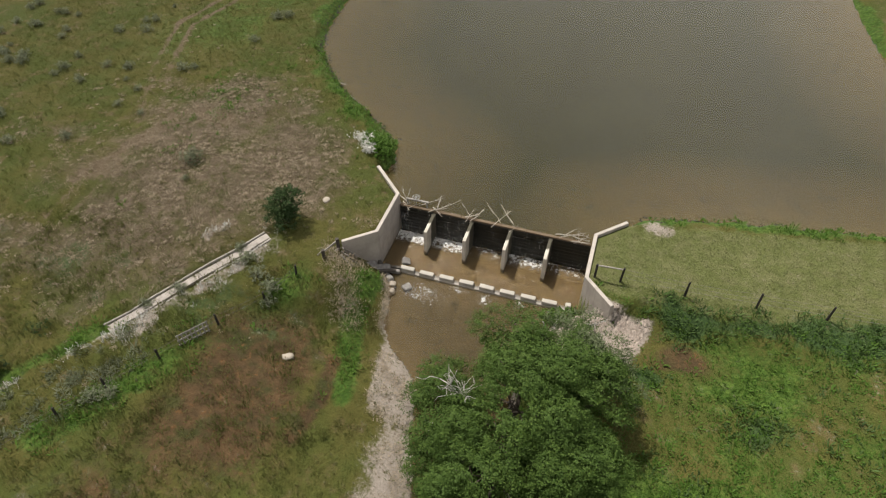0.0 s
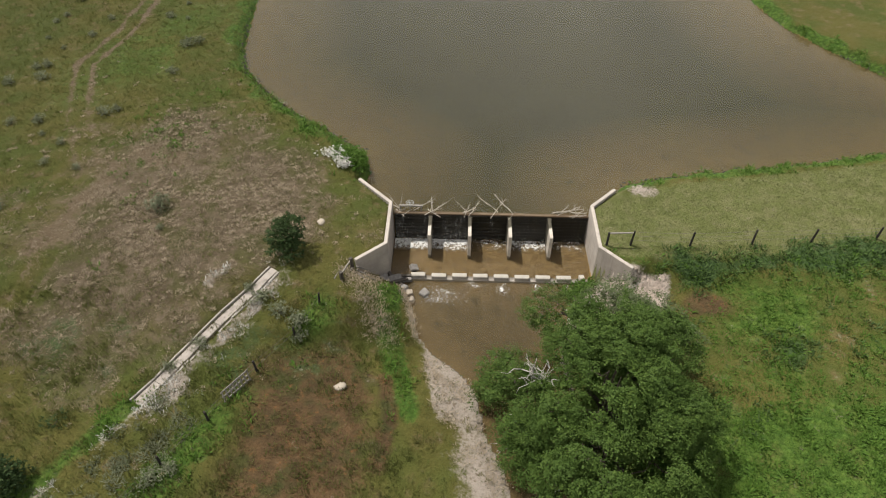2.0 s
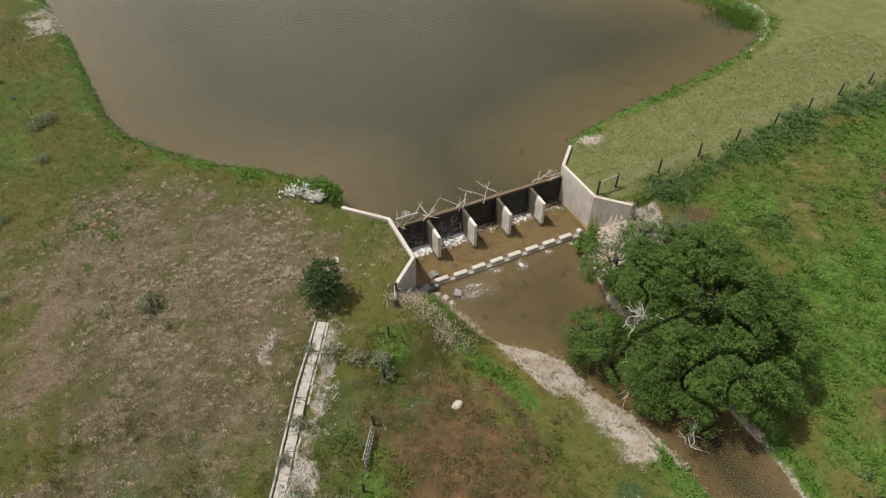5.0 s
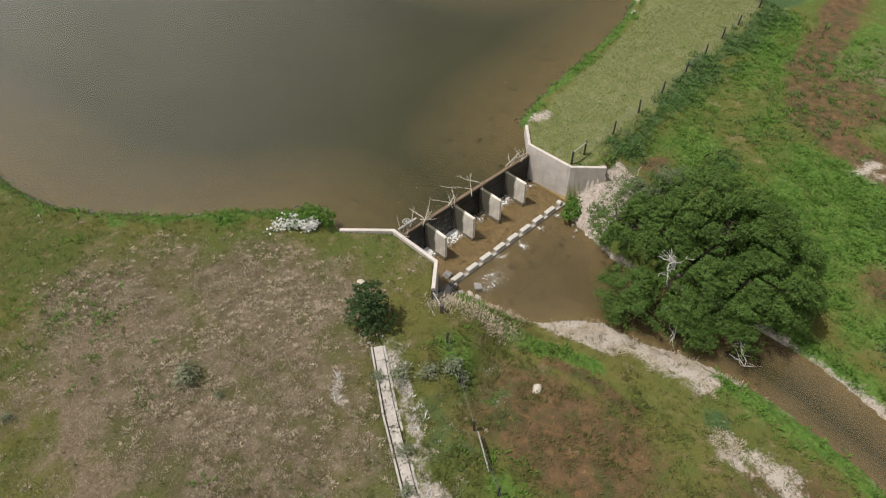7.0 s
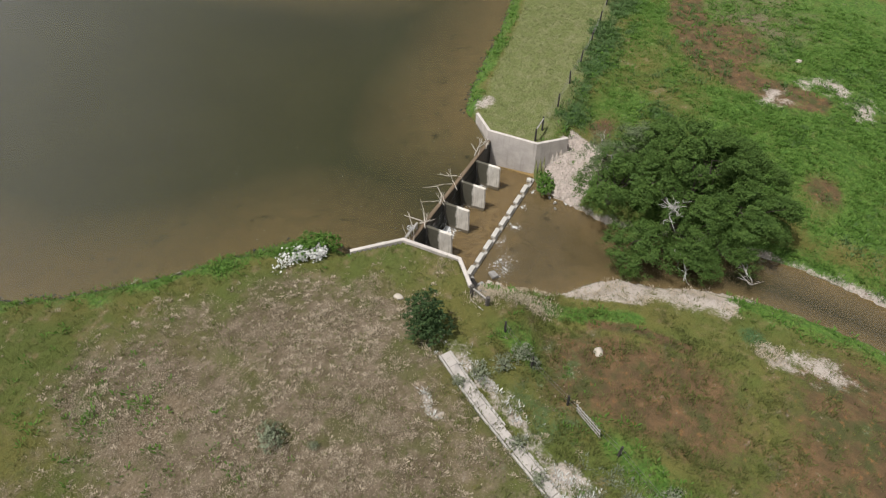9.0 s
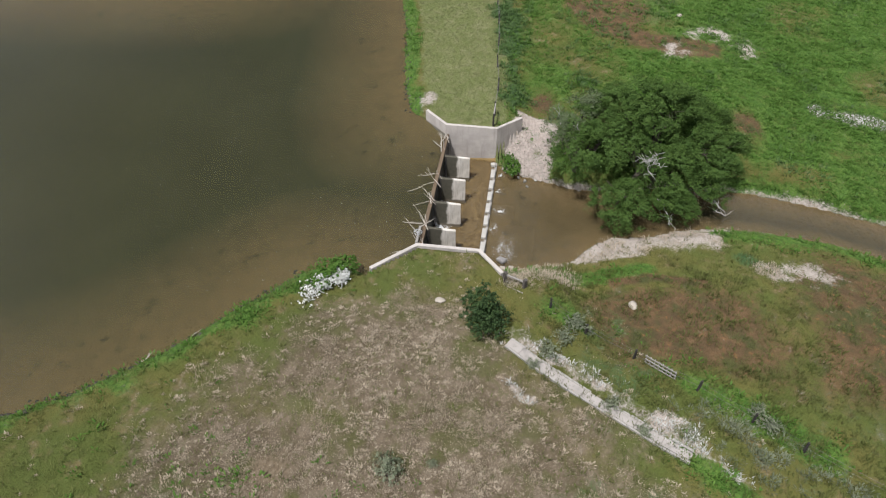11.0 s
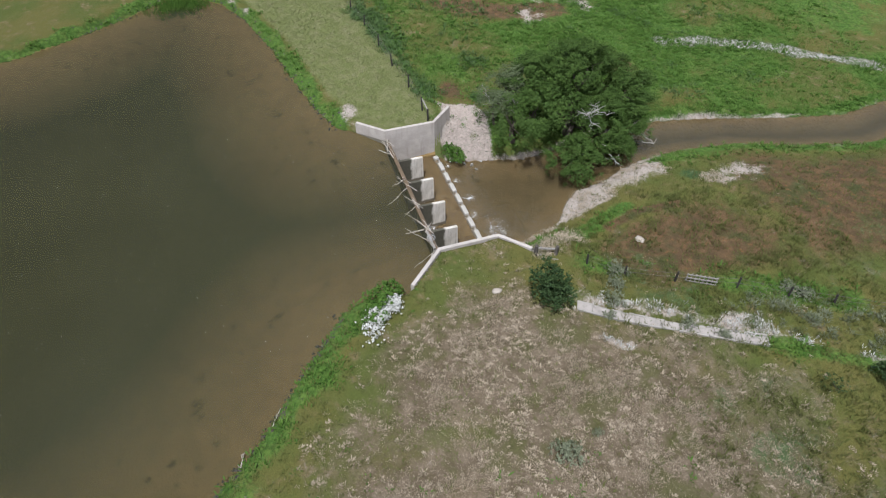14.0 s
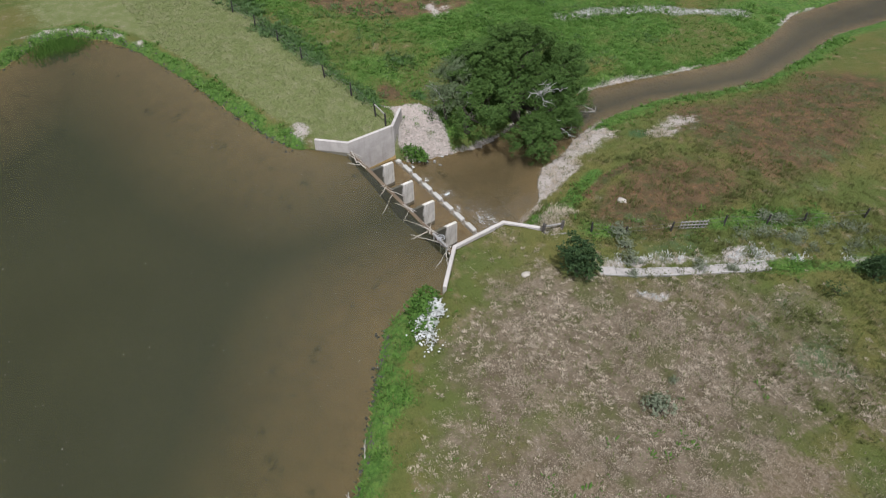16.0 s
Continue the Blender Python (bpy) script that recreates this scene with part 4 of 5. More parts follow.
# ---------------------------------------------------------------- flume
fl = thing("concrete_flume", "old narrow concrete irrigation flume with broken sides", "flume", kind="structure")
for a, b in zip(FLUME_W, FLUME_W[1:]):
    n = max(2, round(math.dist(a, b) / 1.8))
    for k in range(n):
        u, v = k / n, (k + 0.985) / n
        p = [(a[0] + (b[0] - a[0]) * q, a[1] + (b[1] - a[1]) * q) for q in (u, v)]
        zs = [spot(*q) + 0.20 + rng.uniform(-0.02, 0.02) for q in p]
        bm = bmesh.new()
        wall_along(bm, p, 0.11, zs, min(zs) - 0.7, 0.02)
        part("side_wall", bm, OLD_CONCRETE, fl)
for a, b, broken in ((FLUME_E[0], FLUME_E[1], False), (FLUME_E[1], FLUME_E[2], True)):
    n = max(2, round(math.dist(a, b) / 1.1))
    for k in range(n):
        if broken and k % 3 == 1:
            continue
        u, v = k / n, (k + 0.97) / n
        p = [(a[0] + (b[0] - a[0]) * q + rng.uniform(-0.04, 0.04), a[1] + (b[1] - a[1]) * q) for q in (u, v)]
        zs = [spot(*q) + 0.12 + rng.uniform(-0.08, 0.03) for q in p]
        bm = bmesh.new()
        wall_along(bm, p, 0.15, zs, min(zs) - 0.6, 0.03)
        part("side_wall", bm, OLD_CONCRETE, fl)
for k in range(9):
    u, v = k / 9, (k + 0.985) / 9
    mid = [tuple((Vector(w).lerp(Vector(e), 0.5))) for w, e in zip(FLUME_W[:3], FLUME_E)]
    def along(q):
        q *= 2
        i = min(int(q), 1)
        return Vector(mid[i]).lerp(Vector(mid[i + 1]), q - i)
    p, q = along(u), along(v)
    bm = bmesh.new()
    wall_along(bm, [tuple(p), tuple(q)], 0.50, [spot(*p) + 0.10, spot(*q) + 0.10], min(spot(*p), spot(*q)) - 0.3, 0.01)
    part("floor_slab", bm, FLUME_BED, fl)

# ---------------------------------------------------------------- plants
def leaf_mesh(name, centres, outward, size, material, seed, spread=0.9, slim=0.5):
    """Small pointed leaf sprays at many places, each a bent diamond of two triangles."""
    r = np.random.RandomState(seed)
    n = len(centres)
    d = outward + r.normal(0, spread, (n, 3))
    d /= np.linalg.norm(d, axis=1, keepdims=True) + 1e-9
    a = np.cross(d, r.normal(0, 1, (n, 3)))
    a /= np.linalg.norm(a, axis=1, keepdims=True) + 1e-9
    b = np.cross(d, a)
    s = size * r.uniform(0.6, 1.4, (n, 1))
    v = np.stack([centres - a * s, centres - b * s * slim + d * s * 0.12, centres + a * s, centres + b * s * slim + d * s * 0.12], 1).reshape(-1, 3)
    return quad_mesh(name, v, material)


def quad_mesh(name, v, material):
    me = bpy.data.meshes.new(name)
    n = len(v) // 4
    me.vertices.add(len(v))
    me.vertices.foreach_set("co", np.asarray(v, np.float32).ravel())
    me.loops.add(4 * n)
    me.loops.foreach_set("vertex_index", np.arange(4 * n))
    me.polygons.add(n)
    me.polygons.foreach_set("loop_start", np.arange(0, 4 * n, 4))
    me.update(calc_edges=True)
    me.materials.append(material)
    return me


def crown_points(lobes, clumps, leaves, seed, clump_size=(0.6, 1.1), flat=0.62, tuft=12, spray=0.10, core=0.12):
    """Places and outward ways of leaves: lobes carry domed boughs that stand apart, boughs carry tufts of leaves on their upper shell;
    a thin core of leaves fills the inside."""
    r = np.random.RandomState(seed)
    at, way = [], []
    for x, y, z, rx, ry, rz in lobes:
        mid, size = np.array([x, y, z]), np.array([rx, ry, rz])
        n = max(6, int(clumps * (rx * ry * rz) ** (2 / 3)))
        # evenly spread boughs over the upper part of the lobe
        i = np.arange(n) + 0.5
        up = 1 - 1.6 * i / n
        turn = i * 2.39996 + r.uniform(0, 6.28)
        flatr = np.sqrt(np.clip(1 - up * up, 0, 1))
        u = np.stack([flatr * np.cos(turn), flatr * np.sin(turn), up], -1) + r.normal(0, 0.13, (n, 3))
        u /= np.linalg.norm(u, axis=1, keepdims=True)
        c = mid + u * r.uniform(0.62, 0.95, (n, 1)) * size
        for p, o in zip(c, u):
            s = r.uniform(*clump_size)
            m = int(leaves * s * s)
            axis = o * 0.6 + np.array([0, 0, 0.75])
            axis /= np.linalg.norm(axis)
            k = max(5, m // tuft)
            w = r.normal(0, 1, (k, 3))
            w /= np.linalg.norm(w, axis=1, keepdims=True)
            side = w @ axis
            w = w + np.where(side < 0.05, 0.1 - 2 * side, 0.0)[:, None] * axis
            w /= np.linalg.norm(w, axis=1, keepdims=True)
            t = np.where(r.rand(k) < 0.25, r.uniform(1.0, 1.3, k), r.uniform(0.8, 1.04, k))[:, None]
            end = p + w * s * t * np.array([1, 1, flat])
            end[:, 2] -= 0.35 * s * (1 - w @ axis) * t[:, 0]
            j = np.arange(m) % k
            # each tuft is a short drooping spray along its twig
            off = r.normal(0, 1, (m, 3)) * np.array([1, 1, 0.55]) * spray * 0.6 + w[j] * r.uniform(-1.6, 1.6, (m, 1)) * spray
            at.append(end[j] + off)
            way.append(w[j] * 0.9 + np.array([0, 0, 0.35]))
        m = int(core * leaves * n * np.mean(clump_size) ** 2)
        w = r.normal(0, 1, (m, 3))
        w /= np.linalg.norm(w, axis=1, keepdims=True)
        at.append(mid + w * r.uniform(0.2, 0.68, (m, 1)) * size)
        way.append(w)
    return np.concatenate(at), np.concatenate(way)


def limb(bm, a, b, ra, rb, r, bend=0.12, n=6):
    a, b = Vector(a), Vector(b)
    pts = [a.lerp(b, i / n) + (Vector([r.uniform(-1, 1) for _ in range(3)]) * (b - a).length * bend * (0 < i < n)) for i in range(n + 1)]
    tube(bm, pts, [ra + (rb - ra) * i / n for i in range(n + 1)], 7)
    return pts


def tree(name, label, base, forks, lobes, clumps, leaves, leaf, material, seed, dead=(), trunk_r=0.35, gap=None):
    r = random.Random(seed)
    t = thing(name, label, "tree")
    root = Vector((*base, spot(*base) - 0.3))
    fork = root + Vector((0.2, 0.1, 1.6))
    bm = bmesh.new()
    tube(bm, [root - Vector((0, 0, 0.2)), root + Vector((0, 0, 0.3)), root.lerp(fork, 0.6), fork], [trunk_r * 1.5, trunk_r * 1.15, trunk_r, trunk_r * 0.85], 10)
    part("trunk", bm, BARK, t, "", True)
    for lobe in lobes:
        c = Vector(lobe[:3])
        bm = bmesh.new()
        pts = limb(bm, fork - Vector((0, 0, 0.3)), c, trunk_r * 0.5, 0.05, r)
        for _ in range(5):
            tip = c + Vector((r.uniform(-1, 1) * lobe[3], r.uniform(-1, 1) * lobe[4], r.uniform(-0.4, 0.9) * lobe[5])) * 0.85
            limb(bm, pts[r.randint(3, 5)], tip, 0.07, 0.015, r, 0.1, 4)
        part("limb", bm, BARK, t, "", True)
    at, way = crown_points(lobes, clumps, leaves, seed, (0.55, 1.1), 0.74)
    if gap:
        # an opening between the boughs
        foot, up, wide = np.array(gap[0]), np.array(gap[1]) / np.linalg.norm(gap[1]), gap[2]
        off = at - foot
        off = np.linalg.norm(off - (off @ up)[:, None] * up, axis=1)
        keep = off > wide * (1 + 0.7 * lattice(at[:, 0] * 3, at[:, 1] * 3, 1.0, 9))
        at, way = at[keep], way[keep]
    # dark clefts part the foliage into billows
    x, y, z = at.T
    cleft = np.minimum(np.abs(lattice(x + 0.55 * z, y + 0.35 * z, 1.5, seed + 3)), np.abs(lattice(y - 0.6 * z, x * 0.7 + 0.8 * z, 1.7, seed + 4)))
    keep = cleft + 0.05 * np.random.RandomState(seed).normal(0, 1, len(at)) > 0.155
    at, way = at[keep], way[keep]
    ob = new("crown", leaf_mesh("crown", at, way, leaf, material, seed, 0.5))
    ob.parent = t
    for a, b, n in dead:
        bm = bmesh.new()
        pts = limb(bm, a, b, 0.06, 0.025, r, 0.08)
        for k in range(n):
            p = pts[r.randint(1, 6)]
            q = p + Vector((r.uniform(-1, 1), r.uniform(-1, 1), r.uniform(-0.5, 0.9))) * 1.15
            w = limb(bm, p, q, 0.026, 0.01, r, 0.14, 4)
            limb(bm, w[2], w[2] + Vector((r.uniform(-1, 1), r.uniform(-1, 1), r.uniform(-0.3, 0.8))) * 0.6, 0.018, 0.008, r, 0.1, 3)
        part("dead_branch", bm, DEAD, t, "bare bleached dead branches", True)
    return t


LOBES = [(9.9, -12.7, 3.7, 2.4, 2.4, 2.0), (12.0, -11.2, 2.3, 2.3, 2.3, 2.0), (12.0, -14.8, 2.1, 2.3, 2.4, 2.1), (8.9, -17.3, 1.2, 2.4, 2.2, 2.1), (11.2, -16.8, 1.3, 2.0, 1.9, 1.8),
         (5.3, -11.4, -0.9, 2.1, 2.1, 1.35), (6.6, -14.0, 1.0, 1.6, 1.6, 1.4), (8.4, -10.9, 2.0, 1.3, 1.2, 1.3), (10.4, -14.6, 3.1, 2.4, 2.3, 1.9), (7.2, -16.4, -0.7, 1.7, 1.8, 1.3), (5.6, -14.6, -0.9, 1.2, 1.4, 1.0), (9.9, -18.6, -0.3, 1.5, 1.3, 1.2)]
tree("willow_tree", "large spreading dark green tree overhanging the creek", (9.6, -13.0), 5, LOBES, 5.2, 3000, 0.05, LEAF, 21,
     [((7.4, -12.6, 1.2), (5.2, -12.7, 2.7), 20), ((7.2, -17.0, -0.6), (5.6, -18.6, -1.6), 6), ((5.8, -14.2, -1.0), (4.4, -14.6, -1.9), 5)], 0.42, ((8.6, -10.2, -1.8), (0.07, -0.53, 0.84), 0.55))
tree("bank_tree", "smaller dark green tree on the gravel bank", (9.6, -8.0), 4,
     [(7.8, -7.6, 1.1, 1.6, 1.5, 1.5), (10.3, -8.7, 1.7, 1.8, 1.6, 1.5), (9.0, -9.4, 1.5, 1.6, 1.5, 1.5)], 5.0, 2400, 0.05, LEAF, 22, [((9.4, -8.0, 1.4), (9.2, -7.6, 2.6), 5)], 0.22)


tree("sapling_willow", "sparse grey-green willow sapling beside the gravel bank", (11.0, -6.9), 3, [(10.9, -7.0, 1.3, 1.3, 1.1, 1.2), (12.2, -8.3, 1.7, 1.4, 1.3, 1.4), (12.9, -9.6, 1.8, 1.4, 1.3, 1.4)], 6, 1500, 0.05, PALE_LEAF, 23, [((11.2, -6.8, 0.8), (11.6, -6.3, 2.0), 4)], 0.1)


def shrub(name, label, category, at, lobes, clumps, leaves, leaf, material, seed, group="", stems=5, stem_mat=None, clump=(0.16, 0.32)):
    r = random.Random(seed)
    t = thing(name, label, category, group, at=at)
    bm = bmesh.new()
    for lobe in lobes[:stems]:
        limb(bm, (0, 0, -0.15), lobe[:3], 0.035, 0.012, r, 0.08, 4)
    part("stem", bm, stem_mat or BARK, t, "", True)
    at_, way = crown_points(lobes, clumps, leaves, seed, clump, 0.85, 8, 0.045)
    ob = new("foliage", leaf_mesh("foliage", at_, way, leaf, material, seed))
    ob.parent = t
    return t


JUNIPER = [(0, 0, 1.2, 0.95, 0.95, 1.15), (0.25, 0.2, 1.9, 0.6, 0.6, 0.75), (-0.35, -0.25, 0.8, 0.75, 0.75, 0.75), (0.4, -0.4, 0.7, 0.7, 0.7, 0.65)]
shrub("juniper_bush", "dense dark green juniper bush at the flume's head", "bush", pose(-8.65, -2.6, spot(-8.65, -2.6)) @ Matrix.Diagonal((1.12, 1.12, 1.08, 1)), JUNIPER, 22, 1300, 0.06, CEDAR, 31, "dark bushes", clump=(0.2, 0.42))
shrub("juniper_bush", "dark green juniper bush beyond the flume", "bush", pose(-18.9, -18.0, spot(-18.9, -18.0), 0, 0, 80), [tuple(v * 0.72 for v in l) for l in JUNIPER], 26, 1200, 0.06, CEDAR, 32, "dark bushes", clump=(0.2, 0.42))
shrub("dead_bush", "sparse dull brown-green bush in dry grass", "bush", pose(-18.4, -14.9, spot(-18.4, -14.9)), [(0, 0, 0.35, 0.5, 0.5, 0.4), (0.3, 0.2, 0.3, 0.35, 0.4, 0.3)], 30, 420, 0.05, CEDAR, 33, "dark bushes")
shrub("willow_shrub", "bright green shrub at the foot of the wing wall", "bush", pose(9.9, -3.15, spot(9.9, -3.1)), [(0, 0, 0.35, 0.75, 0.6, 0.55), (-0.7, -0.2, 0.3, 0.5, 0.5, 0.4), (0.5, 0.3, 0.5, 0.4, 0.4, 0.4)], 60, 700, 0.08, WEED, 34)
shrub("shore_bush", "bright green bush with white blossom on the pond's edge", "bush", pose(-5.9, 6.6, spot(-6.3, 6.4)), [(0, 0.2, 0.4, 0.9, 0.8, 0.5), (0.6, -0.5, 0.4, 0.7, 0.8, 0.5), (-0.8, 0.7, 0.3, 0.8, 0.7, 0.4)], 60, 650, 0.08, WEED, 35)
rb = np.random.RandomState(36)
pts = np.concatenate([np.array([-6.9, 7.0, 0.85]) + rb.normal(0, 1, (900, 3)) * (0.26, 0.24, 0.12), np.array([-6.4, 6.1, 0.85]) + rb.normal(0, 1, (800, 3)) * (0.27, 0.22, 0.12), np.array([-7.6, 7.5, 0.7]) + rb.normal(0, 1, (260, 3)) * (0.5, 0.3, 0.1)])
pts[:, 2] += height(pts[:, 0], pts[:, 1]) - 0.45
tagged(new("white_blossom", leaf_mesh("white_blossom", pts, np.tile((0, 0, 1.0), (len(pts), 1)), 0.07, BLOOM, 37, 0.8, 0.7)), "white blossom heads on the shore bush", "flowers", kind="stuff")

# sagebrush
sage = []
for s in range(3):
    rs = random.Random(40 + s)
    lobes = [(rs.uniform(-0.25, 0.25), rs.uniform(-0.25, 0.25), rs.uniform(0.18, 0.32), rs.uniform(0.22, 0.36), rs.uniform(0.22, 0.36), rs.uniform(0.16, 0.26)) for _ in range(4)]
    sage.append(shrub("sagebrush", "rounded grey-green sagebrush in dry grass", "bush", pose(0, 0, -50), lobes, 40, 420, 0.05, SAGE, 40 + s, "sagebrush", 4))
rs = random.Random(44)
SAGE_AT = [(-8.4, -7.3, 1.1), (-7.2, -7.9, 1.2), (-6.9, -8.6, 0.9), (-9.6, -6.3, 1.1), (-10.6, -5.6, 0.8), (-18.2, 0.9, 1.4), (-26.3, 11.9, 1.0), (-23.3, 23.6, 1.2), (-22.6, 24.4, 1.0), (-12.3, -9.6, 0.9),
           (-25.5, 12.6, 0.8), (-17.4, -1.2, 0.5), (-12.3, -17.6, 1.0), (-13.6, -11.2, 0.8), (-27.8, 8.0, 0.7), (-11.6, -17.0, 0.9)]
while len(SAGE_AT) < 95:
    x, y = rs.uniform(-48, -22), rs.uniform(8, 48)
    if float(to_line(np.array([x]), np.array([y]), TRAIL)[0]) > 1.6 and not within(np.array([x]), np.array([y]), SHORE)[0] and rs.random() < (0.9 if x < -29 else 0.22):
        SAGE_AT.append((x, y, rs.uniform(0.5, 1.25)))
while len(SAGE_AT) < 112:
    x, y = rs.uniform(-44, -24), rs.uniform(-22, 6)
    SAGE_AT.append((x, y, rs.uniform(0.5, 1.0)))
for i, (x, y, s) in enumerate(SAGE_AT):
    m = pose(x, y, spot(x, y), 0, 0, rs.uniform(0, 360)) @ Matrix.Diagonal((s, s, s, 1))
    if i < 3:
        sage[i].matrix_basis = m
    else:
        src = sage[i % 3]
        keep = src.matrix_basis.copy()
        made = copy_thing(src, Matrix())
        made.matrix_basis = m


# ---------------------------------------------------------------- grass and weeds
def blades(name, label, x, y, count, tall, wide, material, seed, lift=0.0, spread=0.12, lean=0.5):
    """Tufts: each a handful of narrow bent blades out of one root."""
    r = np.random.RandomState(seed)
    n = len(x)
    z = height(x, y) + lift
    root = np.repeat(np.stack([x, y, z], -1), count, 0)
    size = np.repeat(r.uniform(0.6, 1.4, n), count)[:, None]
    ang = r.uniform(0, 2 * np.pi, n * count)
    out = np.stack([np.cos(ang), np.sin(ang), np.zeros(n * count)], -1)
    side = np.stack([-np.sin(ang), np.cos(ang), np.zeros(n * count)], -1)
    root = root + out * r.uniform(0, spread, (n * count, 1)) * size
    h = tall * size * r.uniform(0.5, 1.2, (n * count, 1))
    tip = root + out * h * r.uniform(0.1, lean * 2, (n * count, 1)) + np.array([0, 0, 1.0]) * h
    mid = root + (tip - root) * 0.55 + np.array([0, 0, 0.12]) * h
    w = wide * size
    v = np.stack([root - np.array([0, 0, 0.03]), mid - side * w, tip, mid + side * w], 1).reshape(-1, 3)
    return tagged(new(name, quad_mesh(name, v, material)), label, "grass", kind="stuff")


def scatter(n, seed, box_, want):
    """Random places where a cover is thick enough."""
    r = np.random.RandomState(seed)
    x, y = r.uniform(box_[0], box_[1], n), r.uniform(box_[2], box_[3], n)
    dry = ~(within(x, y, SHORE) | within(x, y, CREEK_LINE) | within(x, y, BASIN)) & (to_line(x, y, WL) > 0.3) & (to_line(x, y, WR) > 0.3)
    a, b = covers(x, y)
    keep = dry & (want(x, y, a, b) > r.rand(n))
    return x[keep], y[keep]


x, y = scatter(240000, 51, (-34, -2, -16, 18), lambda x, y, a, b: a[1] * np.clip(0.25 + 0.8 * lattice(x, y, 1.1, 52), 0.06, 1) * 0.42)
blades("straw_tufts", "thin bleached straw of dry grass on the hill", x, y, 9, 0.075, 0.0085, STRAW, 53, 0, 0.17, 0.7)
x, y = scatter(26000, 63, (-36, 0, -18, 20), lambda x, y, a, b: (0.05 * (x < -13) + a[1]) * np.clip(0.32 + 0.75 * lattice(x, y, 3.0, 64) + 0.4 * lattice(x, y, 0.9, 89), 0.03, 1) * 0.46)
blades("bunch_grass", "pale bleached clumps of bunch grass", x, y, 30, 0.07, 0.0155, STRAW, 65, 0, 0.13, 1.1)
x, y = scatter(9000, 90, (-2, 6, -21, -7), lambda x, y, a, b: 0.55 * (a[3] > 0.25) * np.clip(0.35 + lattice(x, y, 0.8, 91), 0, 1))
blades("bar_grass", "dry bleached grass growing through the gravel bar", x, y, 8, 0.11, 0.011, STRAW, 92, 0, 0.16, 0.9)
x, y = scatter(14000, 85, (-24, 1, -24, -6), lambda x, y, a, b: 0.6 * (1 - a[3]) * np.clip(0.4 + 0.9 * lattice(x, y, 1.3, 86), 0, 1))
blades("rank_grass", "rank olive grass on the slope below the hill", x, y, 8, 0.24, 0.014, GRASS, 82, 0, 0.14, 0.35)
x, y = scatter(9000, 93, (-19, -9, -23, -12), lambda x, y, a, b: 0.7 * np.clip(1.2 - to_line(x, y, [(-12.6, -14.0), (-14.0, -17.2), (-16.4, -20.8)]) / 1.5, 0, 1) * np.clip(0.4 + lattice(x, y, 0.7, 94), 0, 1))
blades("grey_weeds", "grey-green downy weeds between flume and fence", x, y, 12, 0.13, 0.02, SAGE, 95, 0, 0.16, 0.9)
x, y = scatter(9000, 66, (-6, 0, -9, -3), lambda x, y, a, b: a[3] * (x < -0.5))
blades("bleached_grass", "tall bleached grass below the wing wall", x, y, 7, 0.14, 0.011, STRAW, 67, 0, 0.25, 0.8)
x, y = scatter(9000, 68, (-19, -8, -20, -3), lambda x, y, a, b: 0.8 * a[3] * np.clip(0.35 + lattice(x, y, 0.9, 70), 0, 1))
blades("flume_weeds", "white-headed weeds along the broken flume", x, y, 8, 0.16, 0.02, BLOOM, 69, 0, 0.15, 0.6)
x, y = scatter(60000, 54, (-46, 4, -40, 45), lambda x, y, a, b: 0.5 * (1 - 0.6 * a[3]) * (1 - 0.5 * a[1]) * (1 - b[1]))
blades("meadow_grass", "short olive meadow grass with seed heads", x, y, 6, 0.16, 0.016, GRASS, 55, 0, 0.15, 0.6)
x, y = scatter(64000, 87, (6, 46, -46, 2), lambda x, y, a, b: 0.75 * np.clip(a[0] + 0.25, 0, 1) * (1 - a[3]) * (1 - 0.85 * np.maximum(a[2], a[1])) * (y < -1.2 + 0.05 * (x - 20)))
blades("meadow_herbs", "low fine-leaved green herbs covering the meadow", x, y, 5, 0.10, 0.017, WEED, 88, 0, 0.16, 0.8)
x, y = scatter(40000, 96, (7, 44, -34, 0), lambda x, y, a, b: 0.85 * np.clip(a[0], 0, 1) * (1 - a[3]) * (1 - a[2]) * np.clip(0.12 + 0.9 * lattice(x, y, 0.8, 97) + 0.5 * lattice(x, y, 2.6, 98), 0, 1))
blades("broadleaf_weeds", "clumps of bright broad-leaved weeds in the meadow", x, y, 9, 0.08, 0.036, WEED, 99, 0, 0.2, 1.1)
x, y = scatter(60000, 56, (-24, 48, -50, 30), lambda x, y, a, b: np.clip(a[0], 0, 1) * (to_line(x, y, [(-40, 10), (-22, 34)]) > 12) * np.clip(0.5 + 0.7 * lattice(x, y, 1.4, 57), 0, 1) * (1 - a[3]))
blades("green_weeds", "lush bright green weeds along shore and meadow", x, y, 10, 0.16, 0.035, WEED, 58, 0, 0.22, 0.8)
x, y = scatter(22000, 59, (8, 48, -40, 4), lambda x, y, a, b: b[0] * 0.8)
blades("dark_weeds", "tall dark green weeds along the fence", x, y, 10, 0.22, 0.035, DARK_WEED, 60, 0, 0.28, 0.7)
x, y = scatter(60000, 61, (-8, 48, -14, 9), lambda x, y, a, b: 0.5 * b[2])
blades("pale_grass", "pale grey-green grass on the embankment", x, y, 7, 0.055, 0.013, PALE_BLADE, 62, 0, 0.14, 0.5)

# ---------------------------------------------------------------- stones
def rock(name, label, x, y, size, material, seed, group="", sink=0.3):
    r = random.Random(seed)
    bm = bmesh.new()
    stone(bm, size, (0, 0, 0), r)
    ob = tagged(new(name, mesh_of(name, bm, material, True)), label, "rock", group)
    ob.location = (x, y, spot(x, y) + size[2] * (0.5 - sink))
    return ob


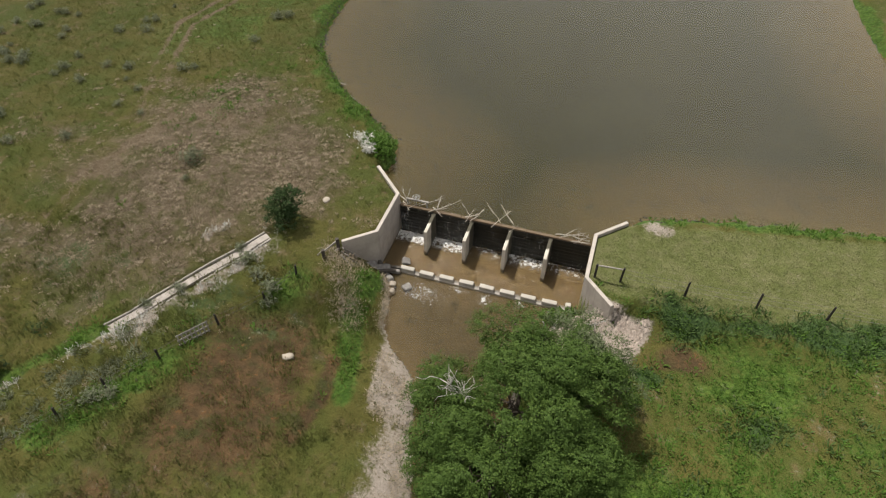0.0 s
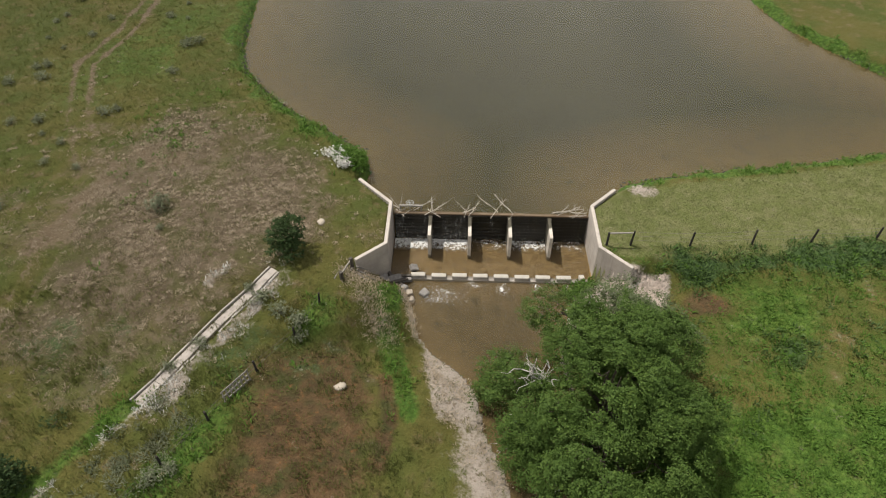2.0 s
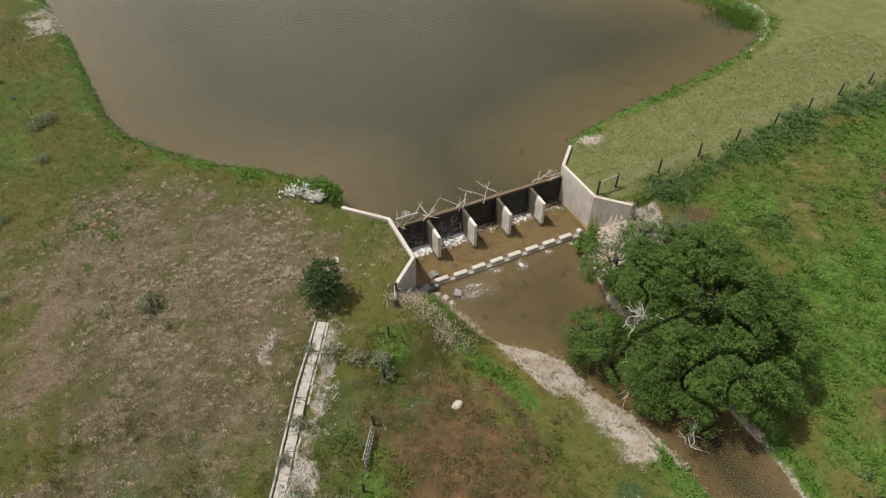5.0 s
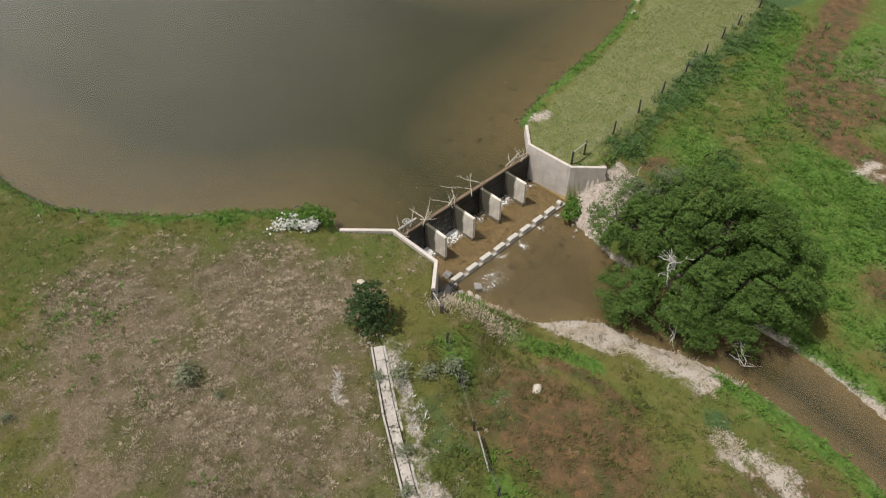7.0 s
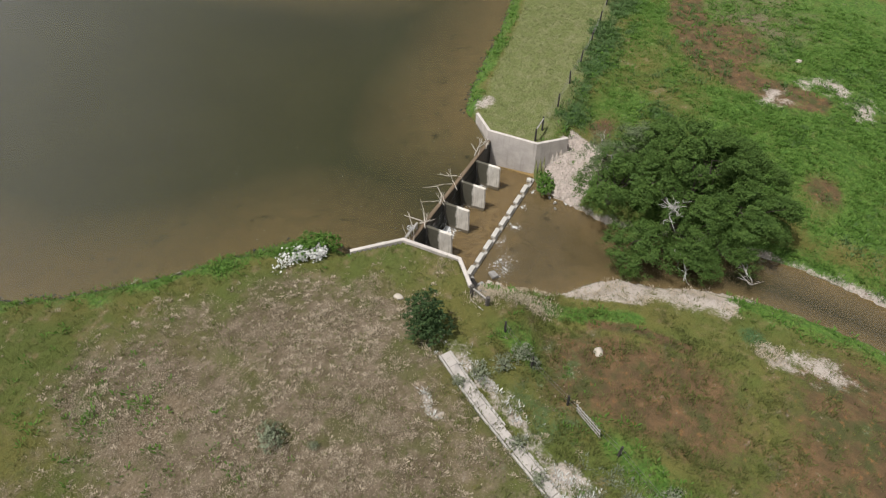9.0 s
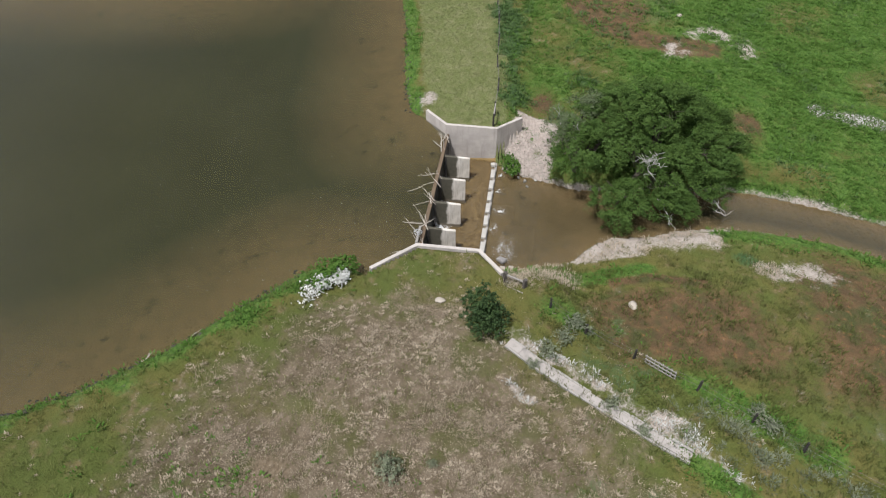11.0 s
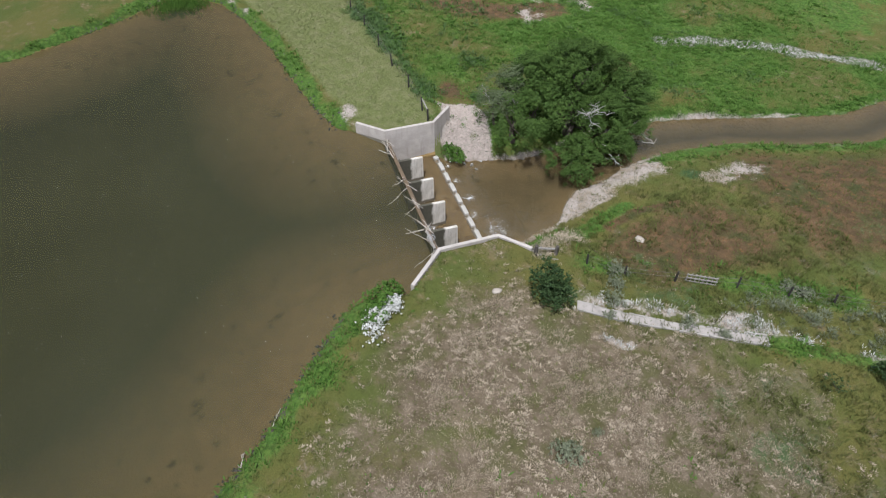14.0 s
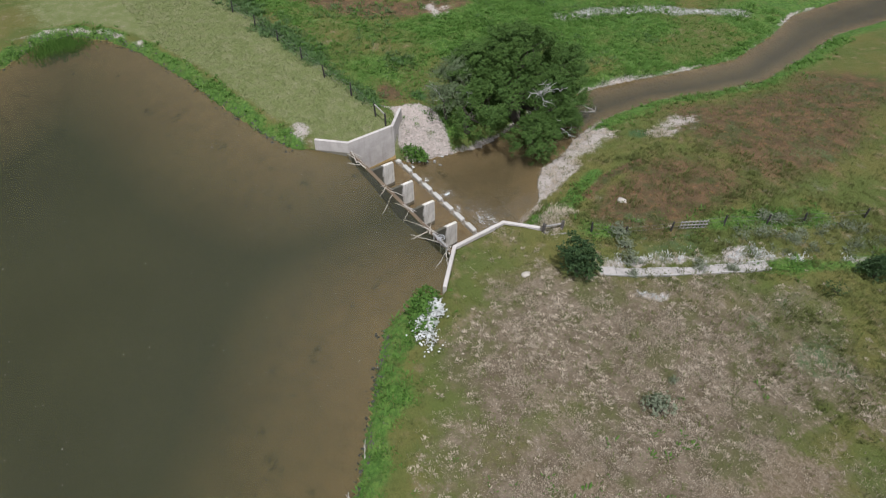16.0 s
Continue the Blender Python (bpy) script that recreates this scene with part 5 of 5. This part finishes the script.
rock("pale_boulder", "pale flat boulder in short grass", -7.07, 0.0, (0.62, 0.5, 0.22), ROCK, 1, "pale boulders")
rock("pale_boulder", "pale flat boulder in rusty grass", -4.3, -11.45, (0.78, 0.55, 0.26), ROCK, 2, "pale boulders")
rock("pale_boulder", "pale boulder on the far meadow", 34.0, -18.0, (0.6, 0.5, 0.28), ROCK, 3, "pale boulders")
for i, (x, y, s) in enumerate(((9.2, -3.75, 0.32), (8.9, -4.3, 0.36), (8.4, -4.5, 0.3), (9.0, -5.1, 0.26), (9.5, -3.2, 0.25), (9.7, -2.75, 0.24))):
    rock("shore_stone", "white stone at the edge of the pool", x, y, (s, s * 0.7, s * 0.6), SHORE_ROCK, 10 + i, "stones in the pool", 0.05)


def pebbles(name, label, x, y, lo, hi, material, seed):
    """Many angular stones in one mesh."""
    r = np.random.RandomState(seed)
    n = len(x)
    z = height(x, y)
    base = np.array([(1, 0, 0), (0, 1, 0), (-1, 0, 0), (0, -1, 0), (0, 0, 0.8), (0, 0, -0.5)], float)
    s = lo + (hi - lo) * r.rand(n, 1, 1) ** 2.5
    v = base[None] * s * r.uniform(0.6, 1.3, (n, 6, 3))
    a = r.uniform(0, 6.28, n)
    c, q = np.cos(a)[:, None], np.sin(a)[:, None]
    v = np.stack([v[..., 0] * c - v[..., 1] * q, v[..., 0] * q + v[..., 1] * c, v[..., 2]], -1) + np.stack([x, y, z], -1)[:, None]
    f = np.array([(0, 1, 4), (1, 2, 4), (2, 3, 4), (3, 0, 4), (1, 0, 5), (2, 1, 5), (3, 2, 5), (0, 3, 5)])
    faces = (f[None] + 6 * np.arange(n)[:, None, None]).reshape(-1, 3)
    me = bpy.data.meshes.new(name)
    me.from_pydata(v.reshape(-1, 3).tolist(), [], faces.tolist())
    me.materials.append(material)
    return tagged(new(name, me), label, "stones", kind="stuff")


x, y = scatter(90000, 71, (-16, 18, -24, 4), lambda x, y, a, b: 0.4 * a[3] * (a[3] > 0.55))
pebbles("gravel_stones", "loose pale gravel and broken rock on the banks", x, y, 0.02, 0.09, ROCK, 72)
x, y = scatter(15000, 80, (8.5, 16.5, -7, -2), lambda x, y, a, b: 0.5 * a[3] * (a[3] > 0.8))
pebbles("broken_rock", "pinkish broken rock dumped beside the wing wall", x, y, 0.03, 0.2, PINK_ROCK, 81)
x, y = scatter(30000, 73, (9, 24, -48, -26), lambda x, y, a, b: 0.5 * b[3] * (b[3] > 0.55))
pebbles("dry_bed_stones", "white cobbles in a dry stream bed", x, y, 0.04, 0.12, SHORE_ROCK, 74)
# debris along the waterline; its dark bits also stand for the undercut bank's shade
r = np.random.RandomState(75)
i = r.randint(3, 9, 620)
line = np.array(SHORE)
u = r.rand(620, 1)
p = line[i] * (1 - u) + line[i + 1] * u + r.normal(0, 0.22, (620, 2))
j = r.randint(18, 27, 620)
q = line[j] * (1 - u) + line[(j + 1)] * u + r.normal(0, 0.3, (620, 2))
p = np.concatenate([p, q])
pebbles("shore_debris", "dark sticks and clods along the waterline, doubling as undercut shade", p[:, 0], p[:, 1], 0.025, 0.15, DARK_WOOD, 76)
# flecks of froth drifting on the pond
x, y = np.random.RandomState(77).uniform(-8, 18, 230), np.random.RandomState(78).uniform(3, 28, 230)
keep = within(x, y, SHORE)
x, y = x[keep], y[keep]
pts = np.stack([x, y, np.full(len(x), POND_Z + 0.012)], -1)
tagged(new("froth_flecks", leaf_mesh("froth_flecks", pts, np.tile((0, 0, 30.0), (len(x), 1)), 0.028, BLOOM, 79, 0.3, 0.6)), "pale flecks of froth drifting on the pond", "froth", kind="stuff")

# reeds in the cove
r = np.random.RandomState(83)
x, y = 40.6 + r.normal(0, 0.9, 1500), 16.4 + r.normal(0, 1.3, 1500)
keep = within(x, y, SHORE)
blades("cove_reeds", "thin green reeds standing in the cove's shallows", x[keep], y[keep], 5, 0.45, 0.015, WEED, 84, 0.0, 0.15, 0.2)
